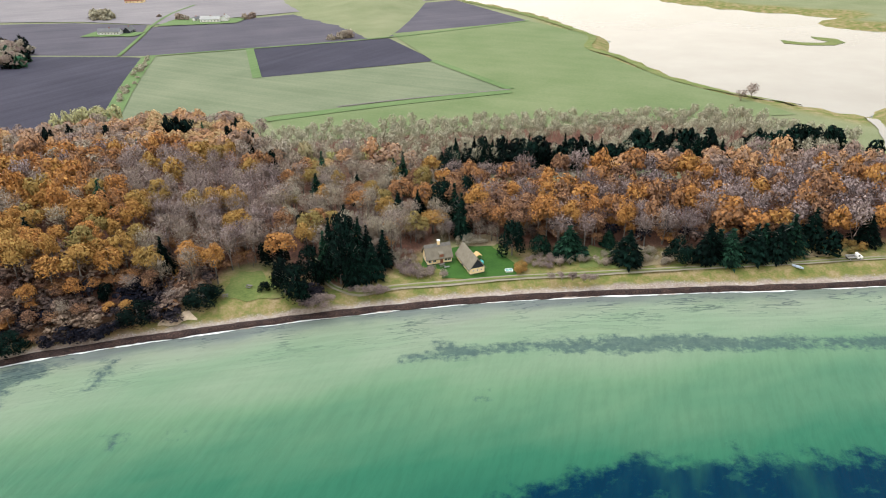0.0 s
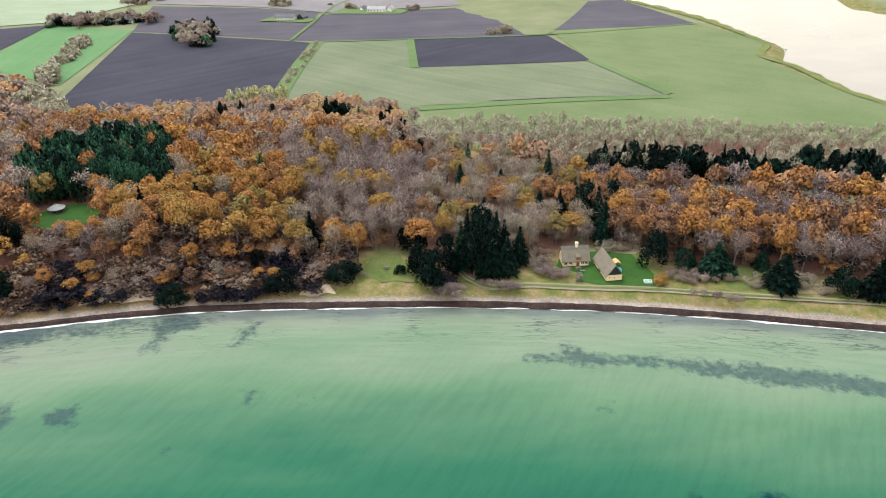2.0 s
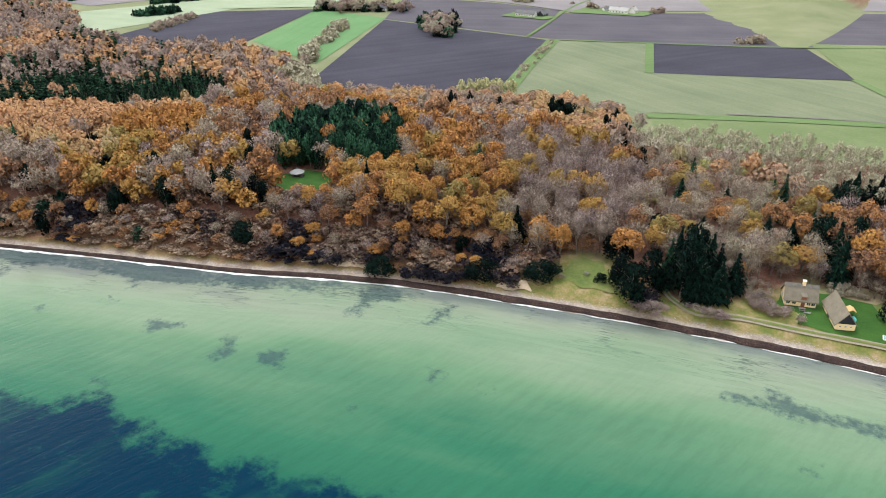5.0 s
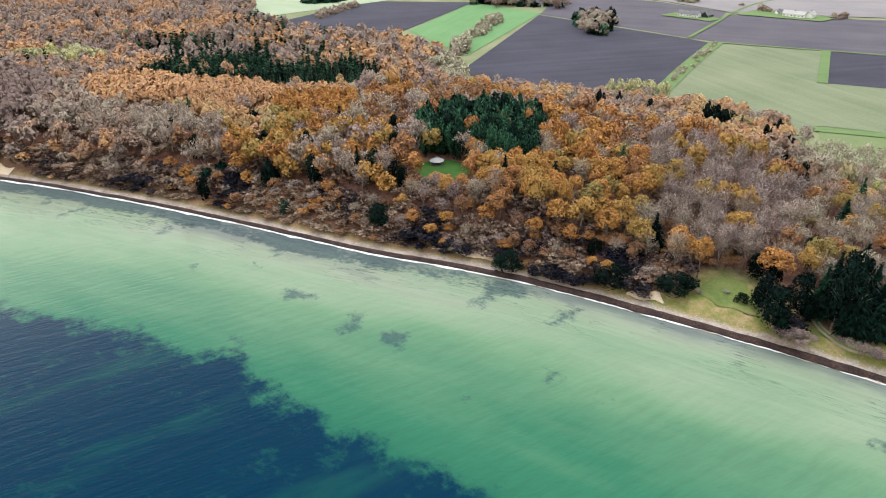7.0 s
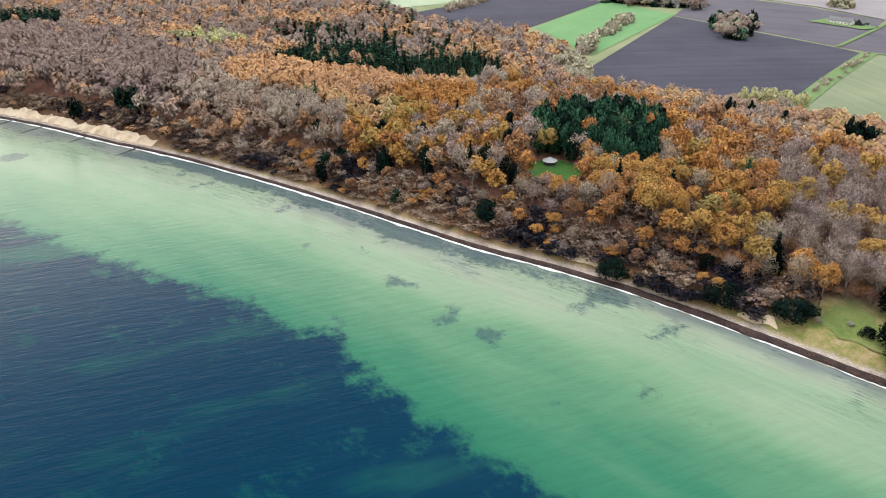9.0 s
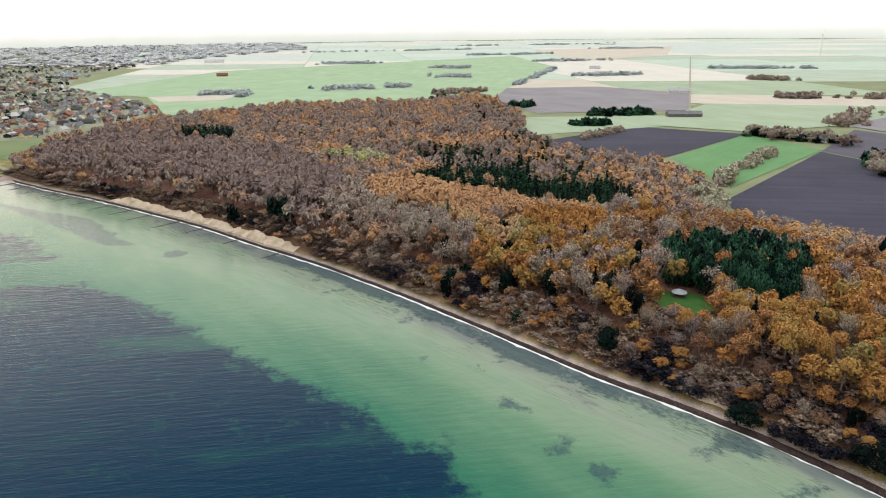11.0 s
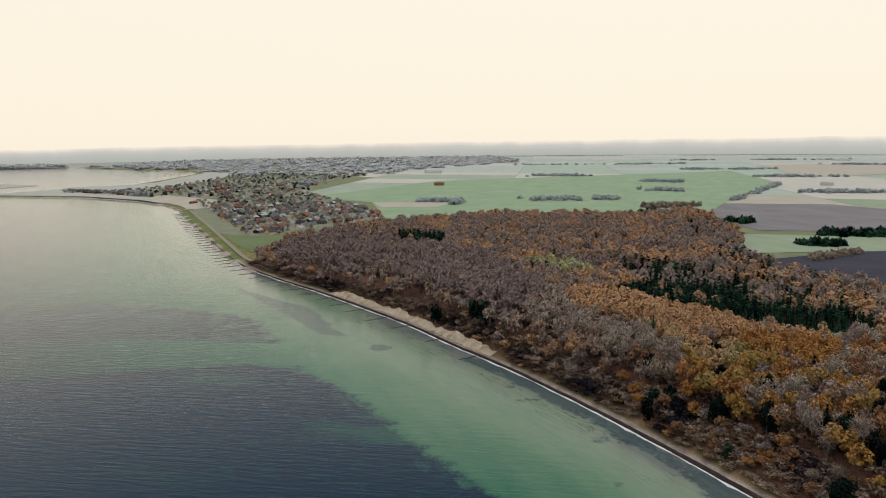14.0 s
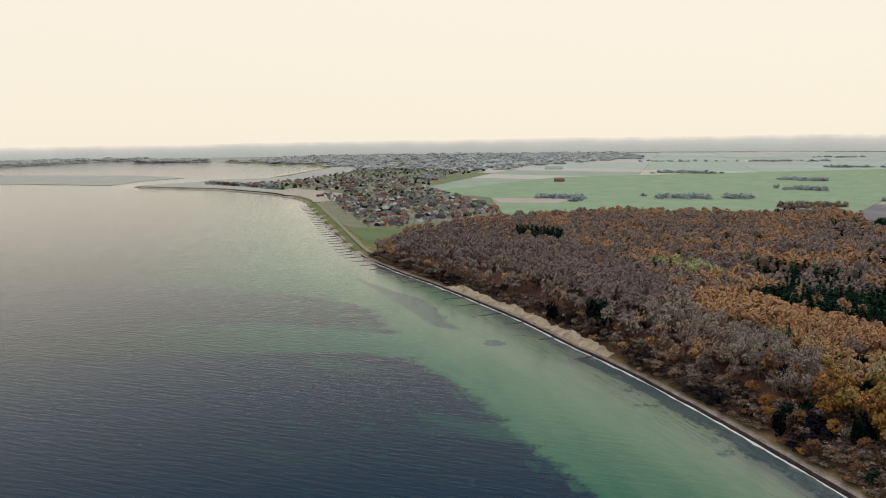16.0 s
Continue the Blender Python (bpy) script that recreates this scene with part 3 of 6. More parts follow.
far_rng = random.Random(5)
ca, sa = math.cos(radians(24)), math.sin(radians(24))
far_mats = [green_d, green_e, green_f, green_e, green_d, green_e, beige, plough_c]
done = [np.array(p) for _, p, _, _ in FIELDS]
u = -5200
while u < 2200:
    du = far_rng.uniform(260, 480)
    v = 500
    while v < 5200:
        dv = far_rng.uniform(170, 360)
        box = [(-(vv * ca - uu * sa), vv * sa * 0.4 + uu * ca + 900) for uu, vv in ((u, v), (u + du - 1.5, v), (u + du - 1.5, v + dv - 1.5), (u, v + dv - 1.5))]
        mid = np.mean(box, 0)
        if np.hypot(*mid) < 4700 and mid[0] < -820 and min(shore_of(np.array(box))) > 200 and mid[1] > -300 and sdist(FOREST_W, [mid])[0] < -150:
            # colours get paler with distance, which paints haze into the fields
            flat_area("field_far", box, 3.46, far_rng.choice(far_mats if np.hypot(*mid) < 1500 else [hazed_a, hazed_a, hazed_b, green_e, hazed_c] if np.hypot(*mid) < 2600 else [hazed_b, hazed_b, hazed_a, hazed_c]), "far field in pale colours that imitate haze", "field")
        v += dv
    u += du


def ribbon(name, pts, half, z, mat, label, category, gap=3.0, wander=0.0, kind="structure", drape=True):
    """A strip of ground along a line."""
    line = smooth_line(pts, gap)
    d = np.gradient(line, axis=0)
    d /= np.linalg.norm(d, axis=1)[:, None]
    nrm = np.stack([-d[:, 1], d[:, 0]], 1)
    w = np.array([half * (1 + wander * noise.noise((p[0] * 0.2, p[1] * 0.2, 3))) for p in line])
    V2 = np.vstack([line - nrm * w[:, None], line + nrm * w[:, None]])
    zz = (height_of(V2, shore_of(V2)) if drape else 0) + z
    k = len(line)
    i = np.arange(k - 1)
    F = np.stack([i, i + 1, i + 1 + k, i + k], 1)[:, ::-1]
    ob = new(name, fast_mesh(name, np.column_stack([V2, np.zeros(2 * k) + zz]), F, mat))
    if ob.data.polygons[0].normal.z < 0:
        ob.data.flip_normals()
    return tagged(ob, label, category, kind=kind)


ribbon("verge_sown", [(-223, 352), (-250, 425), (-277, 506)], 5, 0.55, verge, "bright grass margin of the sown field", "verge")
ribbon("verge_north", [(-277, 508), (-208, 535), (-104, 580), (12, 657)], 1.6, 0.55, verge, "narrow grass margin between ploughed fields", "verge")
ribbon("verge_mid", [(-208, 535), (-170, 443)], 3.0, 0.56, verge, "grass margin beside the small ploughed field", "verge")
ribbon("verge_pasture", [(-58, 495), (-2, 419)], 3.0, 0.57, verge, "grass margin beside the pasture", "verge")
ribbon("verge_south", [(-2, 414), (-70, 385), (-134, 352)], 4, 0.57, verge, "bright grass strip along the ditch", "verge")
ribbon("ditch", [(-2, 418), (-60, 396), (-100, 378)], 0.8, 0.62, bark, "dark narrow field ditch", "ditch")
ribbon("dyke_path", [(-64, 790), (10, 690), (52, 610), (62, 580), (56, 540), (75, 508), (98, 450), (128, 415), (160, 393)], 3, 0.5, meadow_mat, "tan grass dyke along the lagoon", "dyke")
ribbon("road_straight", [(-706, 558), (-1866, 1446)], 1.4, 0.95, track_mat, "pale straight country road", "road", 30)
ribbon("stream", [(186, 378), (183, 350), (176, 325), (168, 300), (172, 280)], 2.5, 0.4, lag_mat, "pale stream out of the lagoon", "stream", wander=0.4)
ribbon("farm_track", [(-302, 508), (-325, 592), (-336, 628), (-350, 700), (-350, 760)], 1.5, 0.75, verge, "grassy farm track", "track", 8)
flat_area("farmyard_west", [(-378, 582), (-330, 584), (-327, 602), (-376, 608)], 4.15, verge, "small green farmyard", "yard", 4, wobble=2)
flat_area("farmyard_east", [(-334, 632), (-262, 648), (-258, 676), (-330, 672)], 4.17, verge, "green garden round the white farm", "yard", 4, wobble=2)
flat_area("marsh_spit", SPIT, 0.7, marsh, "grey-green salt marsh on the spit", "marsh", 60, wobble=12, deep=1)
flat_area("marsh_holm", HOLM, 0.7, marsh, "grey low wooded island in the fjord", "island", 60, wobble=12, deep=1)
flat_area("marsh_islet", ISLET, 0.7, marsh, "grey low wooded islet in the fjord", "islet", 60, wobble=12, deep=1)
flat_area("grass_islet", CRESCENT, 0.4, meadow_mat, "crescent of marsh grass in the lagoon", "islet", 4, wobble=1.0, deep=0.5)
flat_area("heath", [(-1190, -398), (-1290, -474), (-1380, -566), (-1488, -716), (-1538, -880), (-1573, -990), (-1610, -985), (-1715, -925), (-1830, -885), (-1885, -805), (-2011, -760), (-2247, -792), (-2587, -812), (-2840, -940),
                    (-2800, -700), (-2300, -560), (-1800, -620), (-1640, -730), (-1500, -640), (-1330, -430)], 3.475, marsh, "grey-brown heath along the fjord", "heath", 40, wobble=8)
LANE = [(-66, 200), (-61, 189), (-54, 181), (-46, 179), (-35, 183), (-17, 187), (0, 191), (18, 194), (54, 200), (92, 206), (124, 212), (220, 228)]
ribbon("lane", LANE, 1.1, 0.30, track_mat, "pale gravel lane along the shore", "lane", 2.5, 0.15)
ribbon("lane_grass", LANE, 0.35, 0.34, meadow_mat, "grass strip in the middle of the lane", "verge", 2.5, 0.5)
flat_area("lawn", [(-21, 189), (-22, 195), (-29, 197), (-29, 208), (-16, 212), (-4, 213), (2, 204), (3, 196), (2, 191), (-10, 189)], 3.5, lawn_mat, "mown green lawn round the cottage", "lawn", 2, wobble=0.8)
flat_area("clearing_beach", [(-86, 172), (-79, 171), (-72, 175), (-66, 176), (-70, 181), (-78, 184), (-80, 191), (-87, 189), (-90, 179)], 3.55, meadow_mat, "rough green clearing above the beach", "clearing", 1.0, wobble=3.0)
dry_mat = surf("dry_grass", [(0.32, (0.17, 0.125, 0.06)), (0.5, (0.27, 0.205, 0.115)), (0.7, (0.38, 0.31, 0.19))], 0.2, 2.5, 0.95, 0.6, 0.2)
for pts in ([(-17, 212), (-4, 213), (-1, 218), (-8, 221), (-16, 219)], [(42, 201), (52, 203), (52, 207), (43, 206)], [(58, 204), (62, 205), (61, 209), (57, 208)], [(98, 210), (106, 211), (106, 216), (97, 214)]):
    flat_area("dry_grass", pts, 3.53, dry_mat, "patch of tall dry tan grass", "grass", 1.0, wobble=1.6)
flat_area("clearing_stand", [(23, 199), (36, 200), (34, 212), (27, 215)], 3.5, meadow_mat, "small grassy gap among the trees", "clearing", 2, wobble=1.0)
flat_area("path_stand", [(3, 199), (6, 199), (-3, 214), (-7, 214)], 3.52, meadow_mat, "mown path beside the garden", "path", 2, wobble=0.5)

# beach: foam line, dark wrack band
near = coast_fine[(coast_fine[:, 0] < 260) & (coast_fine[:, 0] > -1300)]


def beach_strip(name, inner, outer, z0, z1, mat, label, category, jag, seed, bumps=0.0, gap=1.3, fade=False):
    """A band between two distances from the water's edge."""
    line = smooth_line(near[::3], gap)
    d = np.gradient(line, axis=0)
    d /= np.linalg.norm(d, axis=1)[:, None]
    nrm = np.stack([d[:, 1], -d[:, 0]], 1)
    rows, cols = [], 5
    for j in range(cols):
        f = j / (cols - 1)
        thin = np.array([max(0.55, 0.75 + 0.3 * float(sstep(-p[0], 60, 170)) + 0.5 * noise.noise((p[0] * 0.05, p[1] * 0.05, 30))) if fade else 1.0 - 0.35 * float(sstep(-p[0], 120, 200)) for p in line])
        off = thin * np.array([inner + (outer - inner) * f + jag * (noise.noise((p[0] * 0.12, p[1] * 0.12, seed + j * 0.15)) + 0.5 * noise.noise((p[0] * 0.6, p[1] * 0.6, seed + j))) for p in line])
        h = np.array([z0 + (z1 - z0) * f + bumps * math.sin(math.pi * f) * (1 + noise.noise((p[0] * 0.5, p[1] * 0.5, seed + j * 3))) for p in line])
        rows.append(np.column_stack([line + nrm * off[:, None], h]))
    k = len(line)
    i = np.arange(k - 1)
    F = np.vstack([np.stack([j * k + i, j * k + i + 1, (j + 1) * k + i + 1, (j + 1) * k + i], 1) for j in range(cols - 1)])
    ob = new(name, fast_mesh(name, np.vstack(rows), F, mat))
    if ob.data.polygons[0].normal.z < 0:
        ob.data.flip_normals()
    return tagged(ob, label, category, kind="structure")


SIDE = 1
beach_strip("foam", SIDE * -1.3, SIDE * 0.7, 0.05, 0.16, foam_mat, "thin white line of foam at the water's edge", "foam", 0.8, 11, fade=True)
beach_strip("wrack", SIDE * -0.7, SIDE * 1.6, 0.12, 0.95, wrack_mat, "dark brown band of washed-up seaweed", "seaweed", 0.6, 5, 0.45)

# ---- trees: crowns of many small clumps ----
rng = np.random.default_rng(7)


def unit(v):
    return v / np.maximum(np.linalg.norm(v, axis=-1, keepdims=True), 1e-9)


def clumps(c, nrm, size, r):
    """One ragged triangle at each centre, facing about along nrm."""
    k = len(c)
    t1 = unit(np.cross(nrm, r.normal(size=(k, 3))))
    t2 = np.cross(nrm, t1)
    V = np.empty((k, 3, 3))
    for i, a in enumerate((0.3, 2.4, 4.5)):
        ang = a + r.uniform(-0.5, 0.5, k)
        rad = size * r.uniform(0.7, 1.3, k)
        V[:, i] = c + t1 * (np.cos(ang) * rad)[:, None] + t2 * (np.sin(ang) * rad)[:, None]
    return V.reshape(-1, 3)


def facing(V, N):
    """Turns each triangle so that it faces as its rounded normal does; one normal a corner."""
    T = V.reshape(-1, 3, 3)
    g = np.cross(T[:, 1] - T[:, 0], T[:, 2] - T[:, 0])
    back = (g * N).sum(1) < 0
    T[back] = T[back][:, ::-1]
    return T.reshape(-1, 3), np.repeat(unit(N), 3, 0)


def lobed(r, lobes, spread, mid, small, large):
    d = unit(r.normal(size=(lobes, 3)))
    c = d * r.uniform(0.45, 1.0, (lobes, 1)) * spread + (0, 0, mid)
    return c, r.uniform(small, large, lobes)


def leafy(k, size, seed, lobes=12, top=15.0, mid=8.6, tall=3.7):
    """A broad crown of leaf clumps in lobes, on a tree 15 m high."""
    r = np.random.default_rng(seed)
    d = r.normal(size=(lobes, 3))
    d[:, 2] = np.abs(d[:, 2]) - 0.35
    c = unit(d) * r.uniform(0.66, 0.95, (lobes, 1)) * (3.0, 3.0, tall) + (0, 0, mid - 0.4)
    rad = r.uniform(1.15, 1.75, lobes)
    pick = r.choice(lobes, k, p=rad ** 2 / (rad ** 2).sum())
    n = r.normal(size=(k, 3))
    n[:, 2] = np.abs(n[:, 2]) * np.where(r.random(k) < 0.76, 1, -0.8)
    n = unit(n)
    p = c[pick] + n * (rad[pick] * r.uniform(0.7, 1.04, k))[:, None]
    N = n * 0.7 + unit(p - (0, 0, mid - 1.5)) * 1.1 + r.normal(size=(k, 3)) * 0.27
    V = clumps(p, unit(n + r.normal(size=(k, 3)) * 0.32), size, r)
    V[:, 2] *= top / V[:, 2].max()
    return facing(V, N)


def bare(k, seed, width=0.085, length=1.7, lobes=11):
    """Leafless limbs that fork up and out into rounded heads of fine twigs."""
    r = np.random.default_rng(seed)
    c, rad = lobed(r, lobes, (2.5, 2.5, 3.7), 8.7, 1.3, 2.1)
    base = np.column_stack([np.zeros(lobes), np.zeros(lobes), np.maximum(1.5, c[:, 2] - r.uniform(3, 5, lobes))])
    w = unit(np.cross(c - base, r.normal(size=(lobes, 3)))) * max(0.11, width)
    limb = np.stack([base - w, base + w, c], 1)
    pick = r.integers(0, lobes, k)
    n = r.normal(size=(k, 3))
    n[:, 2] = np.abs(n[:, 2]) * np.where(r.random(k) < 0.75, 1, -0.6)
    n = unit(n)
    s = c[pick] + n * (rad[pick] * r.uniform(0.1, 0.75, k))[:, None]
    d = unit(n + r.normal(size=(k, 3)) * 0.35 + (0, 0, 0.45))
    ln = length * r.uniform(0.5, 1.2, k)[:, None]
    w = unit(np.cross(d, r.normal(size=(k, 3)))) * width * r.uniform(0.6, 1.5, k)[:, None]
    twig = np.stack([s - w * 0.6, s + d * ln - w, s + d * ln * 1.05 + w], 1)
    V = np.vstack([limb, twig]).reshape(-1, 3)
    N = np.vstack([unit(c - (0, 0, 7)), n + unit(s - (0, 0, 7.5)) * 0.8 + r.normal(size=(k, 3)) * 0.2])
    V[:, 2] *= 15 / V[:, 2].max()
    return facing(V, N)


def thicket(k, seed, size, twigs, width):
    """A leafless crown seen from further off: sprays of twigs among a few bare limbs."""
    A, B = leafy(k, size, seed, 12), bare(twigs, seed + 500, width, 1.6)
    return np.vstack([A[0], B[0]]), np.vstack([A[1], B[1]])


def spruce(k, seed, size=1.1, girth=3.3):
    """Tiers of drooping boughs round a leader."""
    r = np.random.default_rng(seed)
    h = 1 - np.sqrt(r.uniform(0, 1, k))
    z = 1.0 + h * 13.6
    az = r.uniform(0, 6.28, k)
    lump = 1 + 0.16 * np.sin(az * 3 + seed) + 0.12 * np.sin(z * 2.6)
    rr = girth * (1 - h) ** 0.85 * lump * r.uniform(0.55, 1.08, k) + 0.1
    d = np.column_stack([np.cos(az), np.sin(az), np.zeros(k)])
    zero = np.zeros(k)
    tip = d * rr[:, None] + np.column_stack([zero, zero, z - 0.16 * rr])
    back = d * (rr - size * r.uniform(0.7, 1.3, k))[:, None] + np.column_stack([zero, zero, z + 0.25])
    w = np.column_stack([-np.sin(az), np.cos(az), r.uniform(-0.5, 0.5, k)]) * (size * 0.45 * r.uniform(0.6, 1.2, k))[:, None]
    V = np.stack([back - w, back + w, tip], 1).reshape(-1, 3)
    V[:, 2] = np.minimum(V[:, 2], 15)
    return facing(V, d + (0, 0, 0.75) + r.normal(size=(k, 3)) * 0.3)


def pine(k, seed, size=0.6):
    """A broad dark evergreen with a rounded, uneven head."""
    V, N = leafy(k, size, seed, 16)
    V = V.copy()
    low = V[:, 2].min()
    V[:, 2] = 0.2 + (V[:, 2] - low) * 14.8 / (15 - low)
    V.reshape(-1, 3, 3)[::3, :, 2] *= 0.55
    wide = 1 + 0.25 * np.clip(1 - V[:, 2] / 9, 0, 1)
    V[:, :2] *= wide[:, None]
    return V, N


def stem(seed, tall=11.0, thick=0.22):
    """A tapered, slightly bent trunk with four limbs."""
    r = np.random.default_rng(seed)
    V, F = [], []

    def tube(a, b, ra, rb, sides=6):
        a, b = np.array(a), np.array(b)
        ax = unit(b - a)
        u = unit(np.cross(ax, (0.3, 0.9, 0.2)))
        w = np.cross(ax, u)
        o = len(V)
        for p, q in ((a, ra), (b, rb)):
            for i in range(sides):
                t = 6.2832 * i / sides
                V.append(p + (u * math.cos(t) + w * math.sin(t)) * q)
        for i in range(sides):
            j = (i + 1) % sides
            F.append((o + i, o + j, o + sides + j, o + sides + i))
    m = np.array([r.uniform(-0.3, 0.3), r.uniform(-0.3, 0.3), tall * 0.5])
    e = np.array([r.uniform(-0.4, 0.4), r.uniform(-0.4, 0.4), tall])
    tube((0, 0, -0.6), m, thick * 1.25, thick * 0.8)
    tube(m, e, thick * 0.8, thick * 0.25)
    for i in range(4):
        f = r.uniform(0.1, 0.6)
        s = m * (1 - f) + e * f
        az = r.uniform(0, 6.28)
        tube(s, s + np.array([math.cos(az) * 2.0, math.sin(az) * 2.0, 2.4]), thick * 0.4, thick * 0.1, 4)
    return np.array(V), F


def tri_mesh(name, V, mat, tint=None, normals=None):
    return fast_mesh(name, V, np.arange(len(V)).reshape(-1, 3), mat, tint=tint, normals=normals)


def planted(VN, x, y, z, h, w):
    """A crown turned at random, scaled and set at its place, with its normals."""
    V, N = VN
    a = rng.uniform(0, 6.283)
    c, s = math.cos(a), math.sin(a)
    Q = np.column_stack([(V[:, 0] * c - V[:, 1] * s) * w + x, (V[:, 0] * s + V[:, 1] * c) * w + y, V[:, 2] * h / 15 + z])
    M = np.column_stack([N[:, 0] * c - N[:, 1] * s, N[:, 0] * s + N[:, 1] * c, N[:, 2]])
    return Q, M


def joined(name, items, mat, label, category):
    """Many crowns as one object."""
    V, N = np.vstack([q for q, _, _ in items]), np.vstack([m for _, m, _ in items])
    t = np.concatenate([np.full(len(q), ti) for q, _, ti in items])
    return tagged(new(name, tri_mesh(name, V, mat, t, N)), label, category, kind="stuff")


TEMPLATES = {
    "oak": ([leafy(1250, 0.33, s, 19) for s in range(6)], [leafy(440, 0.54, 20 + s, 17) for s in range(6)], [leafy(150, 0.90, 40 + s, 14) for s in range(5)]),
    "bare": ([thicket(280, 60 + s, 0.19, 600, 0.05) for s in range(5)], [thicket(170, 70 + s, 0.42, 220, 0.10) for s in range(5)], [thicket(125, 80 + s, 0.86, 10, 0.3) for s in range(4)]),
    "spruce": ([spruce(1050, 90 + s, 0.72) for s in range(4)], [spruce(220, 100 + s, 1.7) for s in range(4)], [spruce(90, 110 + s, 2.5) for s in range(4)]),
    "pine": ([pine(1600, 120 + s, 0.32) for s in range(3)], [pine(420, 130 + s, 0.7) for s in range(3)], [pine(130, 140 + s, 1.15) for s in range(3)]),
}
CROWN_MAT = {"oak": (leaf_one, leaf_all), "bare": (twig_one, twig_all), "spruce": (needle_one, needle_all), "pine": (needle_one, needle_all)}
TREE_NAMES = {"oak": ("oak_tree", "broad autumn tree with orange-brown leaves", "tree", "autumn trees of the coastal wood"),
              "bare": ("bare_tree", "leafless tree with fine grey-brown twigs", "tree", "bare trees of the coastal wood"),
              "spruce": ("spruce_tree", "dark green spruce with drooping boughs", "conifer", "conifers of the coastal wood"),
              "pine": ("pine_tree", "broad dark evergreen with a rounded head", "conifer", "conifers of the coastal wood")}
crown_mesh, stem_mesh = {}, {}
for sp, (near_t, _, _) in TEMPLATES.items():
    crown_mesh[sp] = [tri_mesh("crown", V, CROWN_MAT[sp][0], None, N) for V, N in near_t]
    stem_mesh[sp] = []
    for s in range(3):
        V, F = stem(200 + s, 14.0 if sp == "spruce" else 11.0)
        stem_mesh[sp].append(fast_mesh("trunk", V, np.array(F), bark))


def tree(sp, x, y, z, h, wide, tint):
    name, label, cat, group = TREE_NAMES[sp]
    ob = tagged(new(name), label, cat, group)
    ob.empty_display_size = 0.5
    ob.matrix_basis = pose(x, y, z, 0, 0, rng.uniform(0, 360)) @ Matrix.Diagonal((wide, wide, h / 15, 1))
    for nm, data in (("trunk", stem_mesh[sp][rng.integers(3)]), ("crown", crown_mesh[sp][rng.integers(len(crown_mesh[sp]))])):
        part_ob = new(nm, data)
        part_ob.parent = ob
        part_ob.color = (min(max(tint + rng.normal() * 0.06, 0), 1), 0, 0, 1)
    return ob


# zones of the wood
BARE_GROVE = [(-157, 242), (-142, 259), (-100, 257), (-84, 231), (-77, 200), (-86, 187), (-102, 186), (-124, 195)]
SPRUCE_HUT = [(-248, 212), (-244, 228), (-212, 240), (-192, 218), (-170, 191), (-183, 183), (-205, 182), (-220, 174), (-234, 184)]
SPRUCE_BIG = [(-428, 123), (-389, 137), (-352, 155), (-319, 181), (-320, 203), (-340, 241), (-390, 260), (-395, 238), (-396, 206), (-440, 208), (-451, 188), (-462, 162)]
SPRUCE_MIX = [(-599, 160), (-524, 157), (-462, 162), (-436, 199), (-400, 215), (-400, 250), (-440, 262), (-500, 240), (-534, 221), (-560, 195)]
SPRUCE_SPARSE = [(-859, 297), (-677, 290), (-553, 262), (-470, 255), (-400, 262), (-390, 285), (-480, 285), (-576, 290), (-720, 318), (-862, 345)]
SPRUCE_EDGE = [(-571, 247), (-610, 282), (-526, 273), (-509, 246)]
SPRUCE_THIN = [(-544, 59), (-516, 103), (-491, 98), (-515, 65)]
ORANGE = [(-403, 87), (-427, 115), (-387, 139), (-329, 165), (-302, 191), (-273, 181), (-268, 159), (-300, 145), (-336, 115), (-362, 84)]
PURPLE = [(-598, -142), (-756, -136), (-778, -32), (-581, 61), (-425, 85), (-330, 45), (-365, 9), (-448, -50)]
WILLOWS = [(-576, 80), (-567, 123), (-498, 135), (-506, 97)]
SPRUCE_FAR = [(-768, -34), (-739, 26), (-675, 24), (-700, -20)]
TAN_BARE = [(-425, 85), (-330, 45), (-250, 95), (-290, 118), (-345, 112), (-394, 90)]
HUT_GLADE = [(-214, 166), (-208, 178), (-198, 181), (-186, 172), (-181, 160), (-192, 153), (-205, 158)]
PALE_EDGE = [(-352, 285), (-318, 262), (-296, 268), (-310, 292), (-345, 310)]
HOUSE_MIX = [(-110, 282), (-28, 262), (-20, 222), (-30, 205), (-42, 190), (-66, 200), (-84, 215)]
GARDEN = [(-34, 188), (-34, 206), (-28, 213), (8, 214), (8, 190)]
GAP_E = [(22, 196), (38, 196), (36, 212), (27, 216)]


def scatter(poly, gap):
    poly = np.asarray(poly, float)
    lo, hi = poly.min(0), poly.max(0)
    gx, gy = np.meshgrid(np.arange(lo[0], hi[0], gap), np.arange(lo[1], hi[1], gap * 0.9), indexing="ij")
    gx = gx + (np.arange(gx.shape[1]) % 2) * gap / 2
    P = np.stack([gx.ravel(), gy.ravel()], 1) + rng.uniform(-0.34, 0.34, (gx.size, 2)) * gap
    return P[sdist(poly, P) > 0]


plants = []   # species, x, y, height, width, tint


def inside(poly, P):
    return sdist(poly, P) > 0


